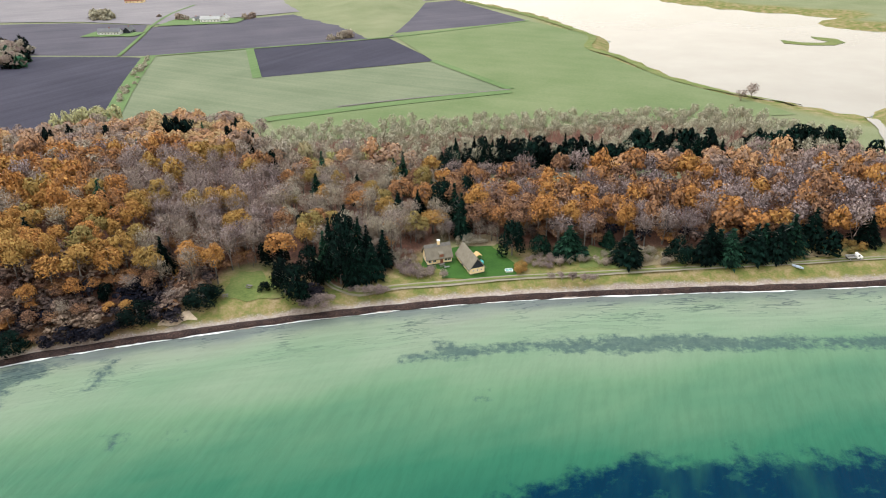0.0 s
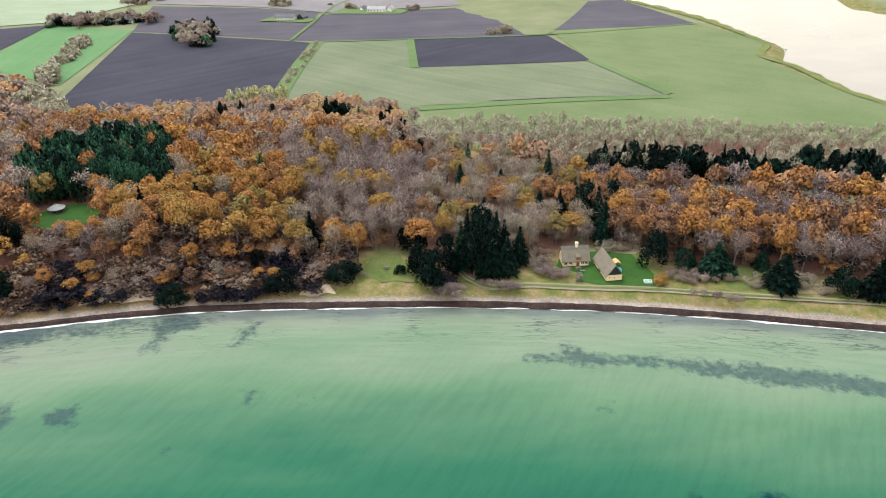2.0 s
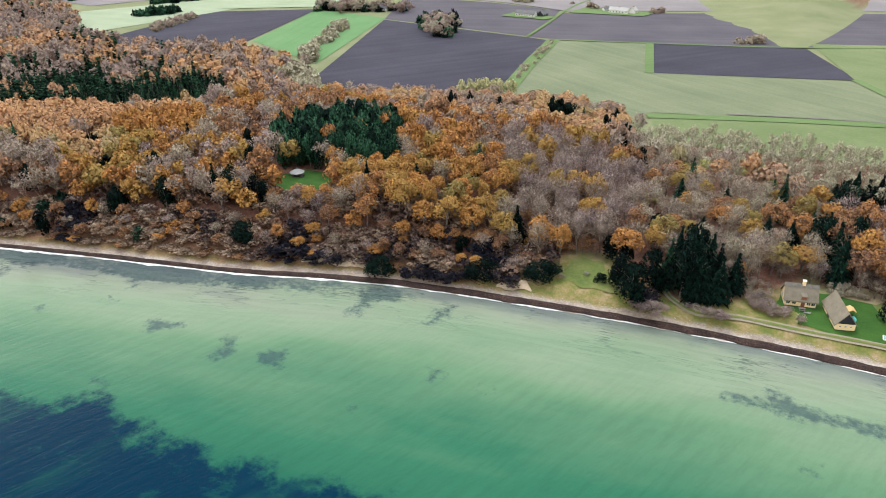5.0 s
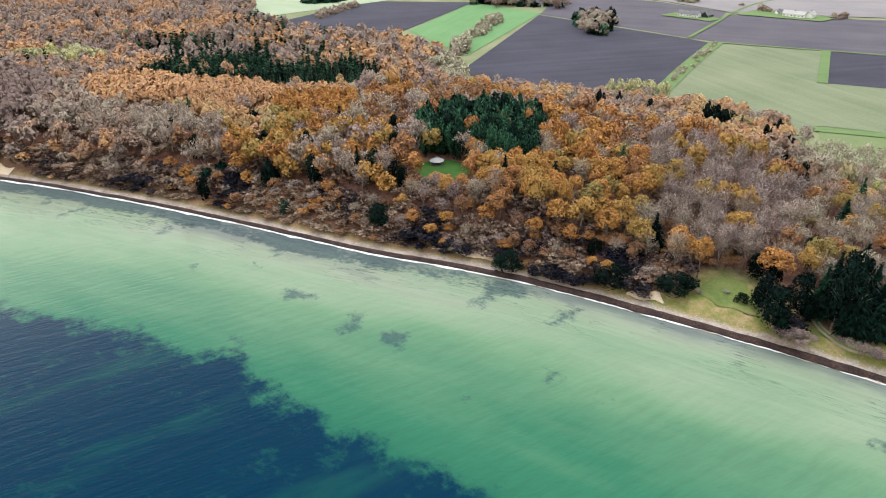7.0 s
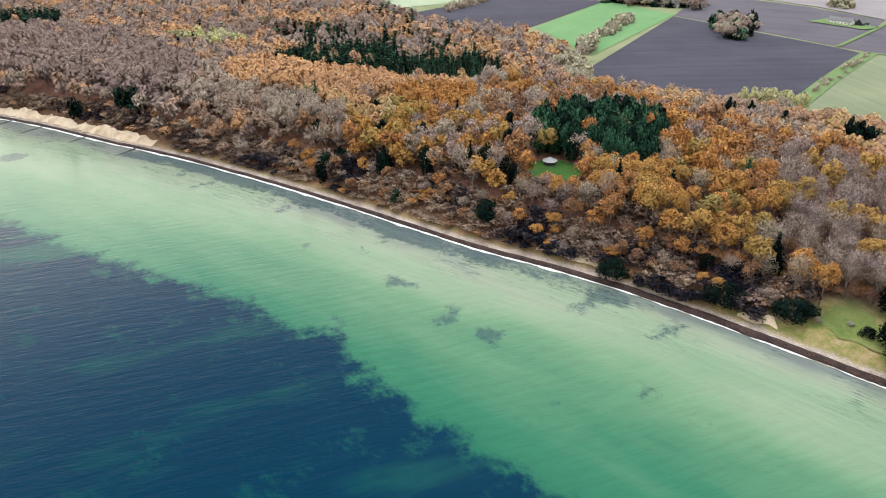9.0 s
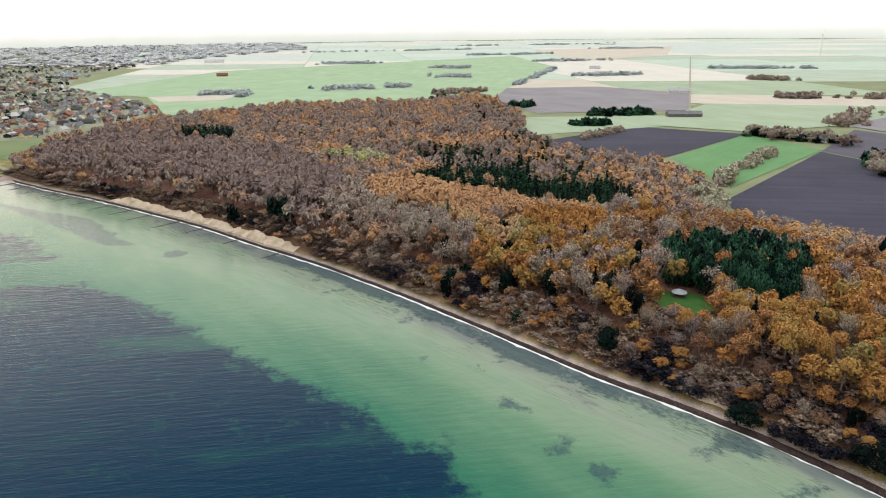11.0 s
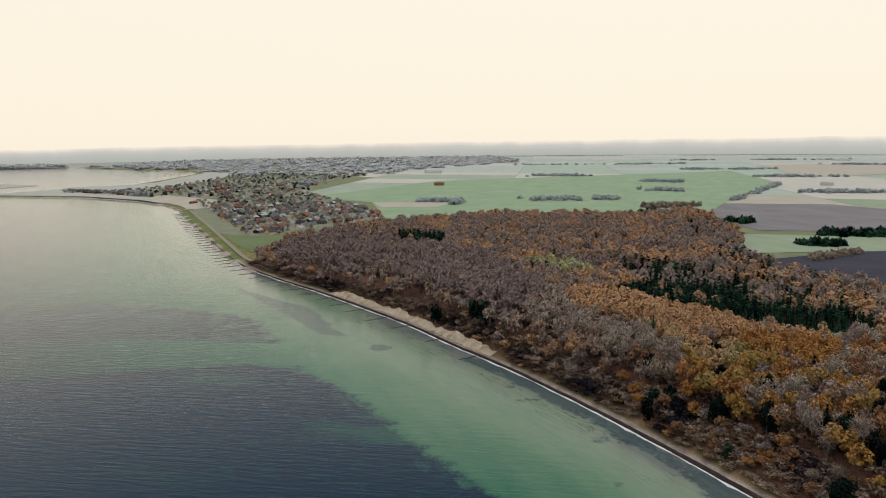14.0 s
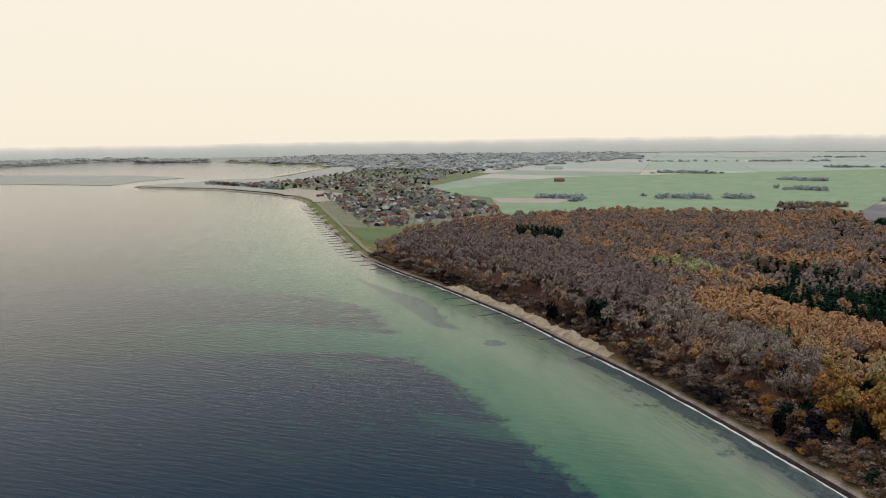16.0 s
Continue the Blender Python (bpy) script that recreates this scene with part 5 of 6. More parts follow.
def barn():
    """The long thatched outbuilding with a tarred gable."""
    h = tagged(new("thatched_barn"), "long thatched barn with a black tarred gable", "barn")
    L, D, eave, ridge = 12.0, 5.0, 2.2, 5.6
    h.matrix_basis = pose(-12.6, 198.4, 3.4, 0, 0, 116)
    part("wall", boxed(-L / 2, L / 2, -D / 2, D / 2, 0, eave + 0.05), lime, h, "pale yellow washed walls")
    part("plinth", boxed(-L / 2 - 0.05, L / 2 + 0.05, -D / 2 - 0.05, D / 2 + 0.05, -0.3, 0.25), tar, h, "black tarred plinth")
    part("roof", roof_bm(L - 0.2, D, eave, ridge, 0.5, 0.3), thatch, h, "weathered grey-green thatch")
    for s in (-1, 1):
        bm = prism([(-D / 2 + 0.05, eave + 0.05), (D / 2 - 0.05, eave + 0.05), (0, ridge - 0.1)], s * L / 2 - 0.06, s * L / 2 + 0.06)
        g = part("gable", bm, tar, h, "black tarred gable boards")
        bm = bmesh.new()
        for i in range(-8, 9):
            top = eave + (ridge - eave) * (1 - abs(i) / 8.6) - 0.25
            if top > eave + 0.15:
                block(bm, s * (L / 2 + 0.06), s * (L / 2 + 0.09), i * 0.28 - 0.03, i * 0.28 + 0.03, eave + 0.1, top)
        part("batten", bm, tar, g)
    for x in (-4.5, -1.5, 2.0, 4.6):
        window(h, x, D / 2 + 0.003, 1.3, 0.8, 0.7, "+y")
    for y in (-1.4, 0.0, 1.4):
        window(h, -L / 2 - 0.003, y, 1.35, 0.55, 0.55, "-x")
    part("barn_door", boxed(-0.2, 1.4, D / 2 + 0.003, D / 2 + 0.06, 0.05, 2.0), tar, h, "black plank door")


def farm(x, y, rot, L, D, eave, ridge, wall, roof, label, windows=5):
    h = tagged(new("farmhouse"), label, "house")
    h.matrix_basis = pose(x, y, 3.4, 0, 0, rot)
    part("wall", prism([(-D / 2, -0.3), (D / 2, -0.3), (D / 2, eave), (0, ridge - 0.15), (-D / 2, eave)], -L / 2, L / 2), wall, h)
    part("roof", roof_bm(L, D, eave, ridge, 0.4, 0.2), roof, h)
    for i in range(windows):
        window(h, -L / 2 + L * (i + 0.5) / windows, -D / 2 - 0.003, eave * 0.55, 1.1, 1.1, "-y")
    part("chimney", boxed(-0.35, 0.35, -0.35, 0.35, ridge - 0.4, ridge + 1.0), tile_red, h)
    return h


cottage()
barn()
farm(-356, 594, 2, 20, 6.5, 3.0, 5.6, white_paint, tile_grey, "long white farmhouse with a grey roof", 7)
farm(-343, 603, 92, 11, 6, 2.6, 5.6, tar, tile_grey, "black wooden farm shed with grey roof", 3)
farm(-289, 656, 4, 19, 6.5, 3.2, 5.6, white_paint, tile_pale, "white farmhouse with a pale roof", 6)
farm(-277, 661, 94, 9, 6, 3.4, 6.0, white_paint, tile_pale, "white farm wing with grey roof", 3)
farm(-306, 662, 60, 6, 4.5, 2.4, 4.2, white_paint, tile_grey, "small white outbuilding beside the farm", 2)
farm(-430, 782, 12, 20, 9, 3.0, 7.5, lime, tile_red, "pale farmhouse with a red tiled roof", 5)
farm(-950, 724, 60, 34, 12, 3.5, 7.5, white_paint, tile_pale, "white farm buildings by the straight road", 6)
farm(-700, 545, 70, 40, 14, 4, 7, wood_grey, tile_grey, "long grey farm shed", 3)
farm(-1520, 905, 40, 26, 10, 3.5, 7.5, white_paint, tile_pale, "white far-off farmhouse among trees", 4)
farm(-2350, 35, 80, 60, 22, 6, 10, white_paint, tile_pale, "white far-off hall beyond the village", 4)
farm(-500, 545, 30, 16, 7, 2.8, 6, white_paint, tile_grey, "white cottage behind the tree belt", 4)
farm(-1700, 40, 80, 24, 10, 3, 8, tile_red, tile_red, "red brick house alone in the field", 4)
farm(-3050, 1870, 40, 70, 22, 6, 9, white_paint, tile_pale, "long white shed near the skyline", 4)

# village along the bay
VILLAGE = [(-800, -205), (-860, -258), (-1050, -345), (-1320, -440), (-1330, -300), (-1500, -640), (-1640, -740), (-1800, -640), (-2440, -640), (-2250, -180), (-1900, -290), (-1473, -245), (-1324, -172), (-1132, -95), (-1000, -52), (-850, -150)]
v_rng = random.Random(11)
wall_mats, roof_mats = [white_paint, tile_red, tar, lime, wood_grey, white_paint], [tile_red, tile_grey, tile_pale, tile_grey, tile_grey, tile_pale, tile_pale, tar]
variants = []
for i in range(12):
    L, D = v_rng.uniform(9, 16), v_rng.uniform(6, 9)
    eave, ridge = 2.6, v_rng.uniform(4.4, 6.6)
    a = prism([(-D / 2, -0.3), (D / 2, -0.3), (D / 2, eave), (0, ridge - 0.15), (-D / 2, eave)], -L / 2, L / 2)
    h = tagged(new("village_house"), "small village house with gabled roof", "house", "houses of the village on the bay")
    part("wall", a, v_rng.choice(wall_mats), h)
    rf = v_rng.choice(roof_mats)
    part("roof", roof_bm(L, D, eave, ridge, 0.5, 0.2), rf, h)
    part("chimney", boxed(-0.3, 0.3, 0.2, 0.8, ridge - 1.0, ridge + 0.9), tile_red, h)
    h["label"] = {tile_red: "village house with a red tiled roof", tile_grey: "village house with a grey roof", tar: "village house with a black roof", tile_pale: "village house with a pale roof"}[rf]
    variants.append(h)
spots = []
for gap, poly in ((24, VILLAGE),):
    pts = scatter(poly, gap)
    spots += [tuple(p) for p in pts]
spots = [p for p, s_ in zip(spots, shore_of(np.array(spots))) if s_ > 45]
spots.sort(key=lambda p: math.hypot(*p))
spots = [p for i, p in enumerate(spots) if i < 150 or i % 4 == 0][:262] + [(-1500 - 5.2 * k, -600 - 8.5 * k + v_rng.uniform(-14, 14)) for k in range(28)]
for i, (x, y) in enumerate(spots):
    m = pose(x, y, 3.4, 0, 0, v_rng.choice((-24, 66, -30, 60, -18, 150)) + v_rng.uniform(-8, 8))
    src = variants[i % 12]
    if i < 12:
        src.matrix_basis = m
    else:
        copy_thing(src, m)

# garden trees, hedges, copses and far woods
extra = {}


def far_plant(kind_of, base, x, y, h, w, tint, tier=2):
    bank_of = TEMPLATES[base][tier]
    Q, M = planted(bank_of[rng.integers(len(bank_of))], x, y, 3.3 - 0.22 * h, h * 1.22, w)
    # normals bent up: flat, bright crowns that imitate haze
    if kind_of in ("hill", "mist", "garden"):
        M = unit(M * 0.2 + np.array((0, 0, 1.0)))
    extra.setdefault(kind_of, []).append((Q, M, tint))


village_ground = surf("village_gardens", [(0.3, (0.146, 0.154, 0.0846)), (0.7, (0.246, 0.231, 0.154))], 0.03, 0.4, 0.95, 0.4)
flat_area("village_plots", VILLAGE, 3.49, village_ground, "brown and green gardens between the houses", "gardens")
yards = scatter(VILLAGE, 19)
for x, y in yards[shore_of(yards) > 40]:
    if rng.random() < 0.8:
        u = rng.random()
        if x > -1400 or rng.random() < 0.7:
            far_plant("garden" if u < 0.87 else "garden_green", "bare" if u < 0.65 else "oak" if u < 0.87 else "pine", x, y, rng.uniform(5, 9.5), rng.uniform(0.75, 1.25), 0.2 + 0.6 * rng.random())
for k in range(90):
    far_plant("garden", "bare", -1495 - 1.55 * k + rng.uniform(-22, 10), -590 - 2.8 * k + rng.uniform(-14, 14), rng.uniform(5, 10), rng.uniform(0.8, 1.3), rng.random())
FAR_WOOD = [(-2330, -560), (-2600, -800), (-2870, -960), (-3000, -1200), (-3450, -1650), (-3750, -1540), (-4300, -1480), (-4650, -500), (-4600, 500), (-3500, 520), (-2650, -20), (-2300, -150)]
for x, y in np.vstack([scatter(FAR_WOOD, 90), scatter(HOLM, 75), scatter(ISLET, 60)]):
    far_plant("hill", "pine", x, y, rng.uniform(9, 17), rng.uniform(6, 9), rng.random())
COPSES = [((-364, 468), (-418, 538), 15, "mix"), ((-1276, 147), (-1237, 284), 22, "dark"), ((-1253, 318), (-1243, 356), 14, "dark"), ((-1492, 459), (-1414, 536), 22, "grey"), ((-685, 390), (-675, 433), 10, "dark"),
          ((-756, 449), (-740, 522), 12, "dark"), ((-1357, 722), (-1306, 891), 20, "grey"), ((-1085, 316), (-1100, 449), 16, "grey"), ((-600, 350), (-632, 415), 6, "grey"), ((-560, 520), (-470, 560), 22, "mix"),
          ((-380, 342), (-400, 352), 7, "tan"), ((-404, 357), (-470, 462), 6, "tan"), ((-276, 505), (-232, 372), 3, "tan"), ((-152, 568), (-136, 582), 4, "grey"), ((-2100, 300), (-2050, 500), 30, "grey"),
          ((-2400, 900), (-2300, 1300), 30, "grey"), ((-1238, 66), (-1248, -20), 10, "dark"), ((-1238, 66), (-1150, 50), 8, "dark"), ((-1000, 330), (-870, 420), 18, "dark"), ((-1760, 560), (-1700, 640), 20, "dark"),
          ((-1900, 900), (-1850, 1150), 22, "grey"), ((-3000, 400), (-2900, 1100), 40, "mist"), ((-3400, 1200), (-3200, 2000), 40, "mist"), ((-2700, 1500), (-2500, 1900), 30, "mist"), ((-1400, 1150), (-1300, 1350), 25, "grey"),
          ((-1100, 1000), (-1040, 1080), 18, "grey"), ((-820, 800), (-700, 1000), 14, "grey"), ((-420, 688), (-400, 668), 9, "tan"), ((-356, 683), (-354, 685), 2, "grey"), ((-1139, 510), (-1623, 858), 8, "grey"), ((-330, 668), (-318, 672), 6, "grey"),
          ((-262, 672), (-254, 680), 6, "grey"), ((-2000, -330), (-1800, -300), 40, "grey"), ((-1650, -700), (-1480, -600), 25, "grey"), ((-560, 640), (-640, 760), 20, "grey")]
for (x0, y0), (x1, y1), half, tone in COPSES:
    ln = math.hypot(x1 - x0, y1 - y0)
    count = int(max(4, ln * half * 2 / 24))
    heart = rng.uniform(0.05, 0.95, max(2, int(ln / (half * 2.2))))
    for _ in range(min(count, 60 if tone != "mix" else 120)):
        f, o = min(1, max(0, rng.choice(heart) + rng.normal() * 1.1 * half / max(ln, 1))) if half > 7 else rng.random(), rng.normal() * half * 0.42
        x, y = x0 + (x1 - x0) * f - (y1 - y0) / max(ln, 1) * o, y0 + (y1 - y0) * f + (x1 - x0) / max(ln, 1) * o
        u = rng.random()
        edge_in = 0.35 + 0.65 * abs(math.sin(f * 9 + x0))
        x, y = x - (y0 - y1) / max(ln, 1) * o * (edge_in - 1), y - (x1 - x0) / max(ln, 1) * o * (1 - edge_in)
        h = rng.uniform(5, 11.5) if half > 6 else (rng.uniform(4.5, 8) if half > 3 else rng.uniform(2.2, 3.6))
        big = 1.0 + 0.25 * math.hypot(x, y) / 1000
        # further west, groves switch to the colour with haze painted in
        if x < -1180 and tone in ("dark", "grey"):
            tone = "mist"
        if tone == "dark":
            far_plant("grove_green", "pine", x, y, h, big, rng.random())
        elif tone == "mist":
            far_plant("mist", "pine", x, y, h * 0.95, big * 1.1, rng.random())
        elif tone == "mix":
            far_plant("grove_green" if u < 0.35 else "grove", "pine" if u < 0.35 else "oak" if u < 0.65 else "bare", x, y, h, big, rng.random())
        else:
            far_plant("grove_tan" if tone == "tan" else "grove", "bare" if u < 0.35 else "pine", x, y, h, big * (0.85 if 3 < half < 7 else 0.42 if half <= 3 else 1), 0.3 + 0.5 * rng.random())
for p in ((135, 402), (128, 398), (137, 408)):
    far_plant("grove", "bare", *p, rng.uniform(6, 9), 0.9, 0.4, 1)
for p in ((-222, 316), (-215, 319), (-209, 321), (-226, 312), (-219, 322), (-212, 325), (-205, 327)):
    far_plant("yellow", "oak", *p, 16, 1.1, 0.6, 1)
for p in ((-80, 285), (-74, 290), (-66, 287), (-60, 292), (-52, 284), (-88, 280)):
    far_plant("yellow", "oak", *p, 7.5, 0.9, 0.95, 1)
far_plant("yellow", "oak", -507, 31, 14, 1.15, 0.35, 1)
for p in ((-402, 110), (-396, 104), (-388, 100)):
    far_plant("yellow", "oak", *p, 12, 1.0, 0.8, 1)
EXTRA = {"garden": ("garden_trees", garden_all, "small bare and brown village garden trees, paled by painted haze"), "garden_green": ("garden_evergreens", needle_all, "dark evergreens in the village gardens"),
         "hill": ("far_wood", hill_all, "far wooded hills with grey haze painted in"), "mist": ("far_groves", mist_all, "far groves with grey haze painted in"), "grove": ("field_groves", hazed_twig_all, "brown-grey groves and hedges among the fields"),
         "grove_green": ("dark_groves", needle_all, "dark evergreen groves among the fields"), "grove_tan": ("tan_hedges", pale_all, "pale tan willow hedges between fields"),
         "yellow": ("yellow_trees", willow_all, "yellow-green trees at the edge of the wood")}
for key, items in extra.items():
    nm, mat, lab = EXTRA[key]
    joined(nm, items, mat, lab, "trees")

# village shore: promenade, green, groynes
ribbon("promenade", [(-1150, -386), (-900, -275), (-685, -181), (-640, -158)], 2.2, 0.25, track_mat, "pale straight promenade along the bay", "path", 10)
flat_area("village_green", [(-690, -170), (-724, -190), (-830, -240), (-805, -157), (-720, -140)], 3.6, green_b, "green meadow at the edge of the village", "meadow")
ribbon("shore_grass", [(-650, -172), (-740, -213), (-880, -276), (-1020, -340), (-1150, -398)], 8, 0.15, meadow_mat, "rough tan grass between promenade and beach", "verge", 10)
flat_area("sand_flat", [(-1160, -396), (-1280, -460), (-1400, -560), (-1500, -560), (-1350, -400), (-1200, -350)], 3.6, beige, "dry sandy ground at the end of the bay", "sand", 20, wobble=10)


def groyne_bm(a, c, seed):
    """A low uneven ridge of wet stone, sinking seaward."""
    r = random.Random(seed)
    bm = bmesh.new()
    a, c = Vector(a), Vector(c)
    side = Vector((-(c - a).y, (c - a).x)).normalized()
    rings, k = [], 22
    for i in range(k + 1):
        p = a.lerp(c, i / k)
        w, h = r.uniform(0.35, 0.75), r.uniform(0.3, 0.6) * (1 - 0.5 * i / k)
        rings.append([bm.verts.new((p.x + side.x * o * w, p.y + side.y * o * w, z)) for o, z in ((-1, -0.5), (-0.6, h * 0.7), (0, h), (0.6, h * r.uniform(0.6, 0.9)), (1, -0.5))])
    for p, q in zip(rings, rings[1:]):
        for j in range(4):
            bm.faces.new((p[j], p[j + 1], q[j + 1], q[j]))
    bm.faces.new(rings[0])
    bm.faces.new(rings[-1][::-1])
    return bm


g_line = smooth_line([(-352, 32), (-385, 14), (-415, -6), (-460, -37), (-515, -77), (-566, -118), (-638, -168), (-725, -211), (-869, -276), (-1017, -342), (-1120, -388)], 19)
for i, (x, y) in enumerate(g_line):
    ln = 17 if math.hypot(x, y) > 420 else 12
    tagged(part("groyne", groyne_bm((x - 0.5, y + 1.0), (x + 0.50 * ln, y - 0.86 * ln), i), dark_stone), "low groyne of dark wet stone across the beach", "groyne", "groynes along the beach")


def cliff(name, pts, s0, s1, top, seed, label):
    """An eroded sand face with gullies, along the coast."""
    line = smooth_line(pts, 1.3)
    d = np.gradient(line, axis=0)
    d /= np.linalg.norm(d, axis=1)[:, None]
    nrm = np.stack([d[:, 1], -d[:, 0]], 1)
    rows, cols, k = [], 11, len(line)
    ends = np.minimum(1, np.minimum(np.arange(k), np.arange(k)[::-1]) / 8.0)
    for j in range(cols):
        f = j / (cols - 1)
        gully = np.array([noise.noise((p[0] * 0.21, p[1] * 0.21, seed)) + 0.6 * noise.noise((p[0] * 0.5, p[1] * 0.5, seed + f)) for p in line])
        off = s0 + (s1 - s0) * f + 3.6 * gully * math.sin(math.pi * min(1, f * 0.8 + 0.1))
        hh = np.array([top * (1 + 0.6 * noise.noise((p[0] * 0.09, p[1] * 0.09, seed + 4)) + 0.15 * noise.noise((p[0] * 0.4, p[1] * 0.4, seed + 6))) for p in line])
        z = 0.9 + (hh * (0.3 + 0.7 * ends) - 0.9) * (f ** 0.8) + 0.3 * gully * f
        if j == cols - 1:
            z = z - 2.0
        if k < 40:
            off = s0 + (off - s0) * np.sin(np.pi * (np.arange(k) + 0.3) / (k - 0.4)) ** 0.7
        q = line + nrm * off[:, None]
        z = np.maximum(z, height_of(q, shore_of(q)) + (0.3 if j < cols - 1 else -0.6))
        rows.append(np.column_stack([q, z]))
    i = np.arange(k - 1)
    F = np.vstack([np.stack([j * k + i, j * k + i + 1, (j + 1) * k + i + 1, (j + 1) * k + i], 1) for j in range(cols - 1)])
    ob = new(name, fast_mesh(name, np.vstack(rows), F, cliff_mat))
    if sum(p.normal.z for p in ob.data.polygons) < 0:
        ob.data.flip_normals()
    tagged(ob, label, "cliff", kind="structure")


cliff("cliff_west", [(-345, 36), (-367, 22), (-415, -6), (-460, -37), (-503, -69)], 2.4, 6.6, 4.9, 3, "bare pale sand cliff above the beach")
cliff("cliff_slip", [(-141, 138), (-150, 134), (-161, 128)], 5.5, 15, 6.0, 8, "small pale landslip in the wooded bank")
cliff("cliff_small", [(-90, 157), (-95, 155.5), (-100, 153.5)], 5.5, 9.2, 3.4, 12, "small bare sand scar above the beach")

# loose stones on the upper beach
b_rng = random.Random(3)
b_line = smooth_line([(150, 206), (119, 200), (53, 191), (0, 183), (-50, 171), (-97, 156), (-139, 140)], 0.16)
octa = np.array([(1, 0, 0), (-1, 0, 0), (0, 1, 0), (0, -1, 0), (0, 0, 1), (0, 0, -1)], float)
of = np.array([(0, 2, 4), (2, 1, 4), (1, 3, 4), (3, 0, 4), (2, 0, 5), (1, 2, 5), (3, 1, 5), (0, 3, 5)])
SV, SF = [], []
for p in b_line:
    if noise.noise((p[0] * 0.08, p[1] * 0.08, 3)) + b_rng.uniform(-0.5, 0.5) < -0.05:
        continue
    off = b_rng.gauss(3.0, 0.6)
    q = np.array((p[0] - 0.2 * off, p[1] + 0.97 * off))
    r_ = b_rng.uniform(0.08, 0.2)
    V = octa * (r_ * b_rng.uniform(0.7, 1.3), r_ * b_rng.uniform(0.7, 1.3), r_ * 0.6) + np.array([b_rng.uniform(-0.1, 0.1) for _ in range(18)]).reshape(6, 3) * r_
    a = b_rng.uniform(0, 6.28)
    V = np.column_stack([V[:, 0] * math.cos(a) - V[:, 1] * math.sin(a) + q[0], V[:, 0] * math.sin(a) + V[:, 1] * math.cos(a) + q[1], V[:, 2] + min(3.4, 0.42 * off) + 0.05])
    SF.append(of + 6 * len(SV))
    SV.append(V)
tagged(new("beach_stones", fast_mesh("beach_stones", np.vstack(SV), np.vstack(SF), stone)), "pale loose stones along the upper beach", "stones", kind="stuff")

# low shrubs by lane and garden
for (cx, cy, rx, ry, nn, sp, ti) in ((-30, 193, 6, 4, 26, "bare", 0.3), (-42, 179, 7, 1.5, 20, "bare", 0.3), (-58, 172, 6, 3, 30, "bare", 0.35), (4, 196, 1.2, 5, 14, "oak", 0.75), (12, 201, 6, 4, 30, "bare", 0.4), (27, 203, 10, 3, 20, "bare", 0.6),
                                     (20, 191, 9, 1.0, 12, "bare", 0.3), (48, 204, 6, 2, 14, "bare", 0.75), (108, 218, 14, 4, 36, "oak", 0.85), (-26, 190, 7, 1.5, 12, "bare", 0.4), (-36, 200, 5, 6, 26, "bare", 0.6), (-14, 214, 7, 2.5, 18, "bare", 0.85),
                                     (60, 209, 30, 2.5, 40, "bare", 0.75), (-60, 171, 4, 2.5, 14, "bare", 0.0)):
    for _ in range(nn):
        a, f = rng.uniform(0, 6.28), math.sqrt(rng.random())
        x, y = cx + rx * f * math.cos(a), cy + ry * f * math.sin(a)
        far_plant("hedge_" + sp, sp, x, y, rng.uniform(1.6, 3.4), rng.uniform(0.28, 0.42), min(1, max(0, ti + 0.1 * rng.normal())), 1)
for key, (nm, mat, lab) in {"hedge_bare": ("shrubs", twig_all, "low grey-brown leafless shrubs by the lane"), "hedge_oak": ("autumn_shrubs", leaf_all, "low orange and olive shrubs by the garden")}.items():
    joined(nm, extra[key], mat, lab, "shrubs")


def cylinder(r, depth, m, sides=18):
    bm = bmesh.new()
    bmesh.ops.create_cone(bm, cap_ends=True, segments=sides, radius1=r, radius2=r, depth=depth, matrix=m)
    return bm


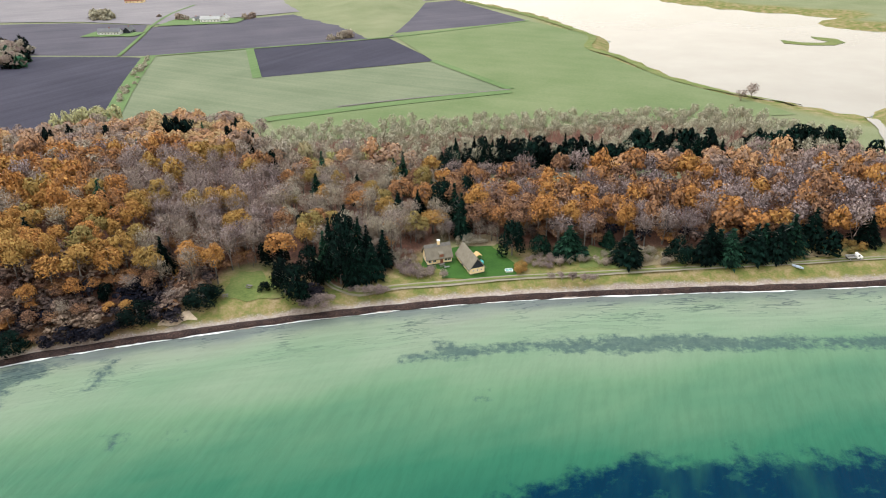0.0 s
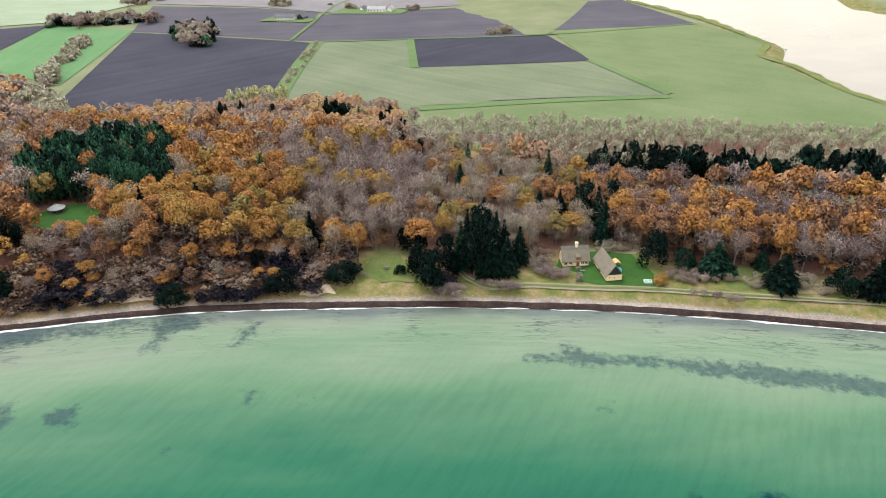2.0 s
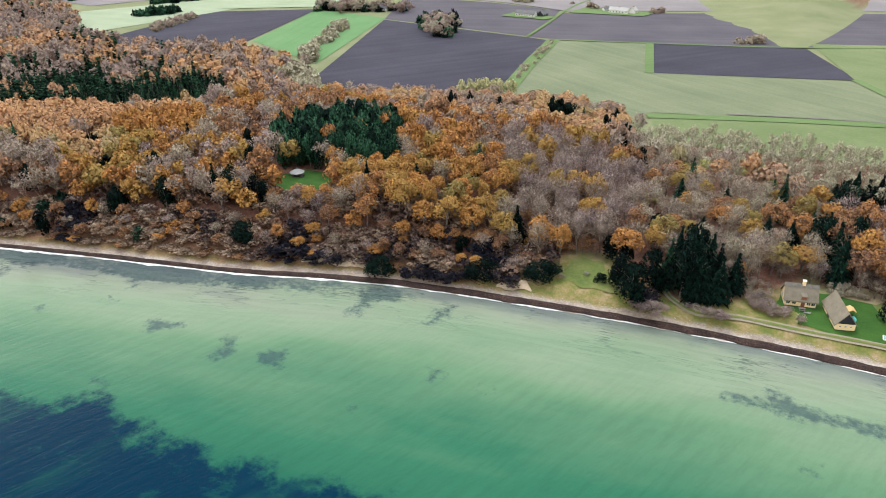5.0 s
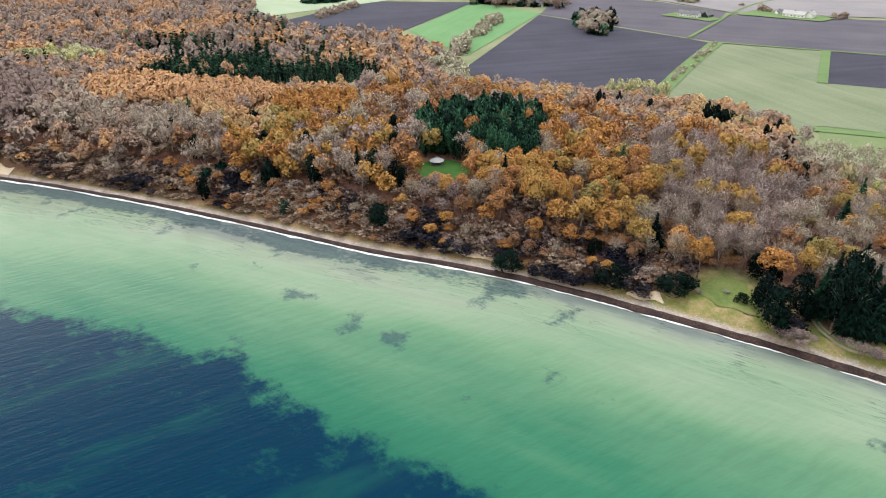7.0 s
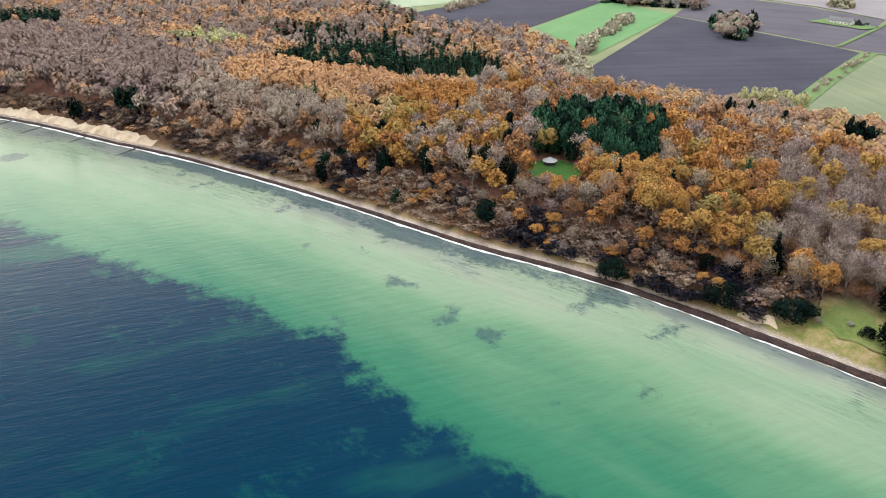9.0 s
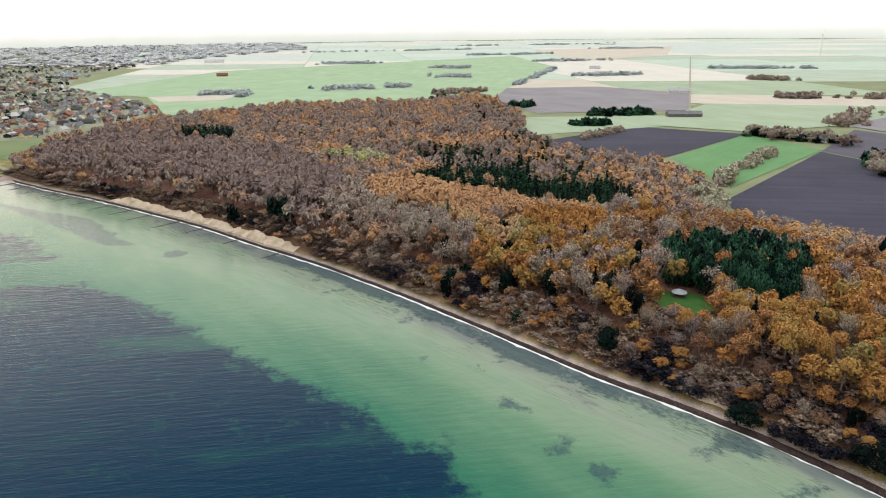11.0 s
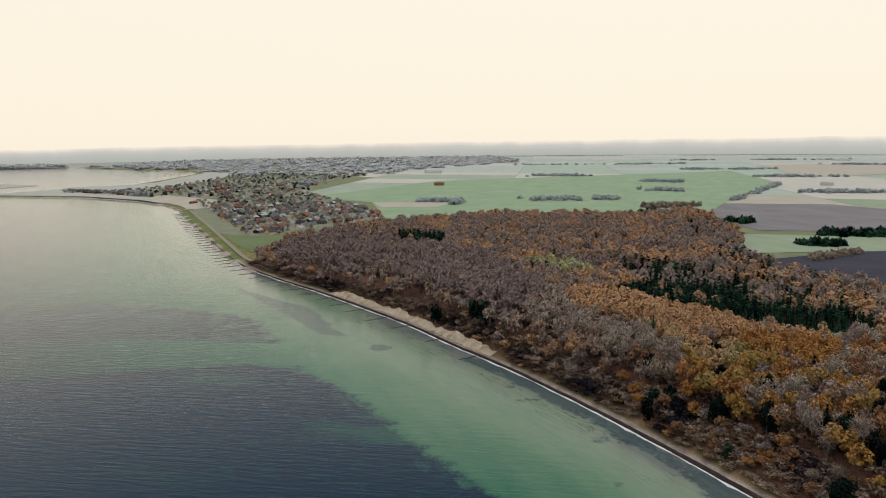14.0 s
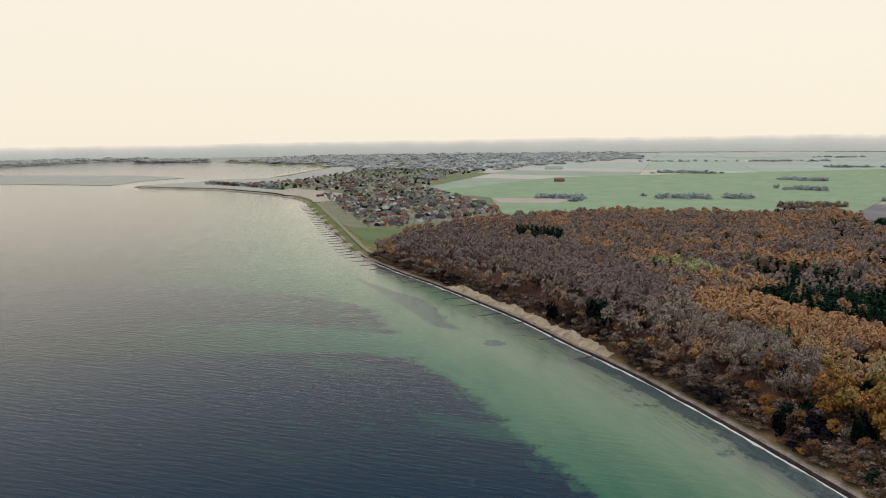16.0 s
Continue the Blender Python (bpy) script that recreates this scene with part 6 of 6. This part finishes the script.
def pickup():
    """A small white flatbed truck on the lane."""
    t = tagged(new("flatbed_truck"), "white flatbed truck parked on the lane", "truck")
    t.matrix_basis = pose(113, 210.4, 3.56, 0, 0, 10)
    part("chassis", boxed(-2.5, 2.3, -0.45, 0.45, 0.4, 0.62), rubber, t, "dark chassis")
    cab = prism([(0.55, 0.5), (2.55, 0.5), (2.55, 1.1), (1.75, 1.25), (1.25, 2.0), (0.6, 2.0)], -0.92, 0.92)
    bmesh.ops.transform(cab, matrix=pose(0, 0, 0, 0, 0, -90), verts=cab.verts[:])
    cab_ob = part("cab", cab, white_paint, t, "white painted cab")
    glass = prism([(1.28, 1.94), (1.72, 1.28), (1.78, 1.28), (1.33, 1.94)], -0.8, 0.8)
    bmesh.ops.transform(glass, matrix=pose(0, 0, 0, 0, 0, -90), verts=glass.verts[:])
    part("windscreen", glass, dark_glass, cab_ob)
    for s in (-1, 1):
        part("side_window", boxed(0.75, 1.25, s * 0.92 - 0.02, s * 0.92 + 0.02, 1.3, 1.85), dark_glass, cab_ob)
        part("headlight", boxed(2.53, 2.58, s * 0.68 - 0.15, s * 0.68 + 0.15, 0.75, 0.95), dark_glass, cab_ob)
    bed = part("flatbed", boxed(-2.7, 0.45, -0.98, 0.98, 0.72, 0.86), wood_grey, t, "wooden flatbed")
    for a in ((-2.7, 0.45, -0.98, -0.93), (-2.7, 0.45, 0.93, 0.98), (-2.7, -2.65, -0.93, 0.93), (0.40, 0.45, -0.93, 0.93)):
        part("side_board", boxed(*a, 0.86, 1.22), tile_pale, bed, "pale drop side")
    for x in (-1.7, 1.6):
        for s in (-1, 1):
            w = part("wheel", cylinder(0.36, 0.24, pose(x, s * 0.82, 0.36, 90, 0, 0)), rubber, t, "black tyre")
            part("rim", cylinder(0.2, 0.26, pose(x, s * 0.82, 0.36, 90, 0, 0)), tile_pale, w)


def picnic_table(x, y, rot, label="weathered wooden picnic table on the grass"):
    t = tagged(new("picnic_table"), label, "table")
    t.matrix_basis = pose(x, y, 3.58, 0, 0, rot)
    for i in range(5):
        part("top_plank", boxed(-0.95, 0.95, -0.38 + i * 0.155, -0.24 + i * 0.155, 0.71, 0.76), wood_grey, t)
    for s in (-1, 1):
        part("bench", boxed(-0.95, 0.95, s * 0.72 - 0.13, s * 0.72 + 0.13, 0.42, 0.46), wood_grey, t)
        part("beam", boxed(s * 0.65 - 0.04, s * 0.65 + 0.04, -0.8, 0.8, 0.34, 0.42), wood_grey, t)
        for q in (-1, 1):
            bm = boxed(s * 0.65 - 0.04, s * 0.65 + 0.04, -0.05, 0.05, 0, 0.72)
            for v in bm.verts:
                v.co.y += q * (0.62 - 0.45 * v.co.z / 0.72)
            part("leg", bm, wood_grey, t)


def garden_bench(x, y, rot):
    t = tagged(new("bench"), "pale wooden bench facing the sea", "bench")
    t.matrix_basis = pose(x, y, 3.42, 0, 0, rot)
    for i in range(3):
        part("seat_plank", boxed(-0.9, 0.9, -0.22 + i * 0.16, -0.09 + i * 0.16, 0.42, 0.46), tile_pale, t)
    for i in range(2):
        part("back_plank", boxed(-0.9, 0.9, 0.26, 0.30, 0.6 + i * 0.18, 0.73 + i * 0.18), tile_pale, t)
    for s in (-1, 1):
        for q in (-0.2, 0.22):
            part("leg", boxed(s * 0.75 - 0.04, s * 0.75 + 0.04, q - 0.04, q + 0.04, 0, 0.95 if q > 0 else 0.42), wood_grey, t)


def cold_frame(x, y, rot):
    t = tagged(new("cold_frame"), "white-framed garden cold frame on the lawn", "cold frame")
    t.matrix_basis = pose(x, y, 3.5, 0, 0, rot)
    for a in ((-1.2, 1.2, -0.9, -0.8), (-1.2, 1.2, 0.8, 0.9), (-1.2, -1.1, -0.8, 0.8), (1.1, 1.2, -0.8, 0.8)):
        part("side", boxed(*a, 0, 0.5), white_paint, t)
    part("bar", boxed(-0.04, 0.04, -0.8, 0.8, 0.44, 0.5), white_paint, t)
    part("glass", boxed(-1.1, 1.1, -0.8, 0.8, 0.36, 0.4), green_glass, t, "greenish glass")


green_glass, _, _, b = blank("greenish_glass", 0.2, 0.5)
b.inputs["Base Color"].default_value = (0.25, 0.42, 0.38, 1)
tarp_orange = surf("orange_canvas", [(0.3, (0.62, 0.36, 0.14)), (0.7, (0.75, 0.48, 0.22))], 0.8, 8, 0.8)
teal = surf("teal_plastic", [(0.3, (0.06, 0.42, 0.40)), (0.7, (0.12, 0.55, 0.52))], 0.8, 8, 0.5)
hull_blue = surf("blue_grey_hull", [(0.3, (0.22, 0.27, 0.33)), (0.7, (0.42, 0.46, 0.50))], 0.8, 8, 0.5)
pickup()
picnic_table(-87, 173.5, 20)
picnic_table(-81.5, 179.5, -15)
garden_bench(-20.2, 196.0, 200)
picnic_table(-21.8, 197.0, 24, "weathered wooden table before the cottage")
cold_frame(0.2, 195.3, 15)


def boat(name, mat, x, y, rot, ln, wd, label, z=3.45):
    """A small open boat, hull up to the gunwale, with thwarts."""
    t = tagged(new(name), label, "boat")
    t.matrix_basis = pose(x, y, z, 0, 0, rot)
    bm = bmesh.new()
    rings = []
    for i in range(9):
        f = i / 8
        w = wd / 2 * math.sin(math.pi * (0.08 + 0.84 * f)) ** 0.6
        rings.append([bm.verts.new(((f - 0.5) * ln, yy * w, zz)) for yy, zz in ((-1, 0.55), (-0.85, 0.2), (0, 0.0), (0.85, 0.2), (1, 0.55), (0.85, 0.55), (0, 0.16), (-0.85, 0.55))])
    for a, c in zip(rings, rings[1:]):
        for j in range(8):
            bm.faces.new((a[j], a[(j + 1) % 8], c[(j + 1) % 8], c[j]))
    bm.faces.new(rings[0])
    bm.faces.new(rings[-1][::-1])
    part("hull", bm, mat, t)
    for x_ in (-0.25, 0.2):
        part("thwart", boxed(x_ * ln - 0.12, x_ * ln + 0.12, -wd * 0.4, wd * 0.4, 0.4, 0.44), wood_grey, t)


boat("rowing_boat", hull_blue, 93, 203.4, -40, 3.6, 1.4, "small blue-grey rowing boat on the grass")
boat("dinghy", teal, -9.0, 200.4, 116, 2.6, 1.2, "small teal dinghy beside the barn")


def canopy(x, y, rot):
    t = tagged(new("garden_canopy"), "orange-tan canvas canopy beside the barn", "canopy")
    t.matrix_basis = pose(x, y, 3.45, 0, 0, rot)
    part("sheet", roof_bm(2.6, 2.0, 1.5, 2.1, 0.1, 0.05), tarp_orange, t)
    for sx in (-1.2, 1.2):
        for sy in (-0.9, 0.9):
            part("pole", boxed(sx - 0.03, sx + 0.03, sy - 0.03, sy + 0.03, 0, 1.56), wood_grey, t)


canopy(-10.4, 203.2, 116)


def hut():
    """A round pale pavilion in the glade."""
    z = float(height_of(np.array([(-207, 171.5)]), np.array([78.0]))[0])
    t = tagged(new("pavilion"), "small round pavilion with pale roof in a glade", "hut")
    t.matrix_basis = pose(-207, 171.5, z, 0, 0, 0) @ Matrix.Scale(0.72, 4)
    bm = bmesh.new()
    bmesh.ops.create_cone(bm, cap_ends=True, segments=12, radius1=4.2, radius2=0.5, depth=1.9, matrix=pose(0, 0, 3.2))
    part("roof", bm, tile_pale, t, "pale roof")
    part("finial", cylinder(0.5, 0.6, pose(0, 0, 4.4), 10), tile_grey, t)
    for i in range(8):
        a = i * math.pi / 4
        part("post", cylinder(0.12, 2.6, pose(3.3 * math.cos(a), 3.3 * math.sin(a), 1.1), 8), wood_grey, t)
    part("floor", cylinder(3.8, 0.4, pose(0, 0, 0.05), 16), wood_grey, t)
    g = HUT_GLADE
    flat_area("glade", [(x, y) for x, y in g], z + 0.1, lawn_mat, "green glade in the wood", "clearing", 2, wobble=1)


hut()


def turbine(x, y):
    t = tagged(new("wind_turbine"), "white wind turbine near the skyline", "turbine")
    t.matrix_basis = pose(x, y, 3.3, 0, 0, 40)
    bm = bmesh.new()
    bmesh.ops.create_cone(bm, cap_ends=True, segments=16, radius1=2.4, radius2=1.2, depth=62, matrix=pose(0, 0, 31))
    part("tower", bm, white_paint, t)
    part("nacelle", boxed(-4, 3, -1.4, 1.4, 61, 64, bevel=0.4), white_paint, t)
    for i in range(3):
        a = radians(90 + 120 * i)
        bm = boxed(3.0, 3.4, -0.9, 0.9, 0, 24)
        for v in bm.verts:
            v.co.y *= 1 - 0.75 * v.co.z / 24
        bmesh.ops.transform(bm, matrix=pose(0, 0, 62.5) @ Matrix.Rotation(a, 4, "X"), verts=bm.verts[:])
        part("blade", bm, white_paint, t)


turbine(-1789, 1883)

# ---- a backdrop with painted, glowing haze closes the place ----
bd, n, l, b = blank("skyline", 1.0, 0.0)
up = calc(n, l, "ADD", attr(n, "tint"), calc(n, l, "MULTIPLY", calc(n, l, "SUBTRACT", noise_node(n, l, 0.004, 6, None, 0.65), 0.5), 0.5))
# emission runs from land grey to sky cream, imitating haze
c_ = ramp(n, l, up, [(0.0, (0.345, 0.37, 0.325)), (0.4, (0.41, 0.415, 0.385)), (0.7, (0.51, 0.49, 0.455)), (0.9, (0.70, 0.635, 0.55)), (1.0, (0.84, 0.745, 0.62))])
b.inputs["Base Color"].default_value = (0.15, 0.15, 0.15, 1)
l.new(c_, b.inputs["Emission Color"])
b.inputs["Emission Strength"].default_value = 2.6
V, F = [], []
N = 360
for i in range(N):
    a = 2 * math.pi * i / N
    x, y = 4800 * math.sin(a), 4800 * math.cos(a)
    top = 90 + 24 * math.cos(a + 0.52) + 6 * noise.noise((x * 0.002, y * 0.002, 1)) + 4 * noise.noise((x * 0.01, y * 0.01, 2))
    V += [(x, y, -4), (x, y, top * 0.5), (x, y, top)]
for i in range(N):
    j = (i + 1) % N
    for k in (0, 1):
        F.append((3 * i + k, 3 * i + k + 1, 3 * j + k + 1, 3 * j + k))
tagged(new("backdrop", fast_mesh("backdrop", np.array(V), np.array(F), bd, tint=np.tile((0.0, 0.5, 1.0), N))), "backdrop of far land with painted, glowing haze", "skyline", kind="structure")
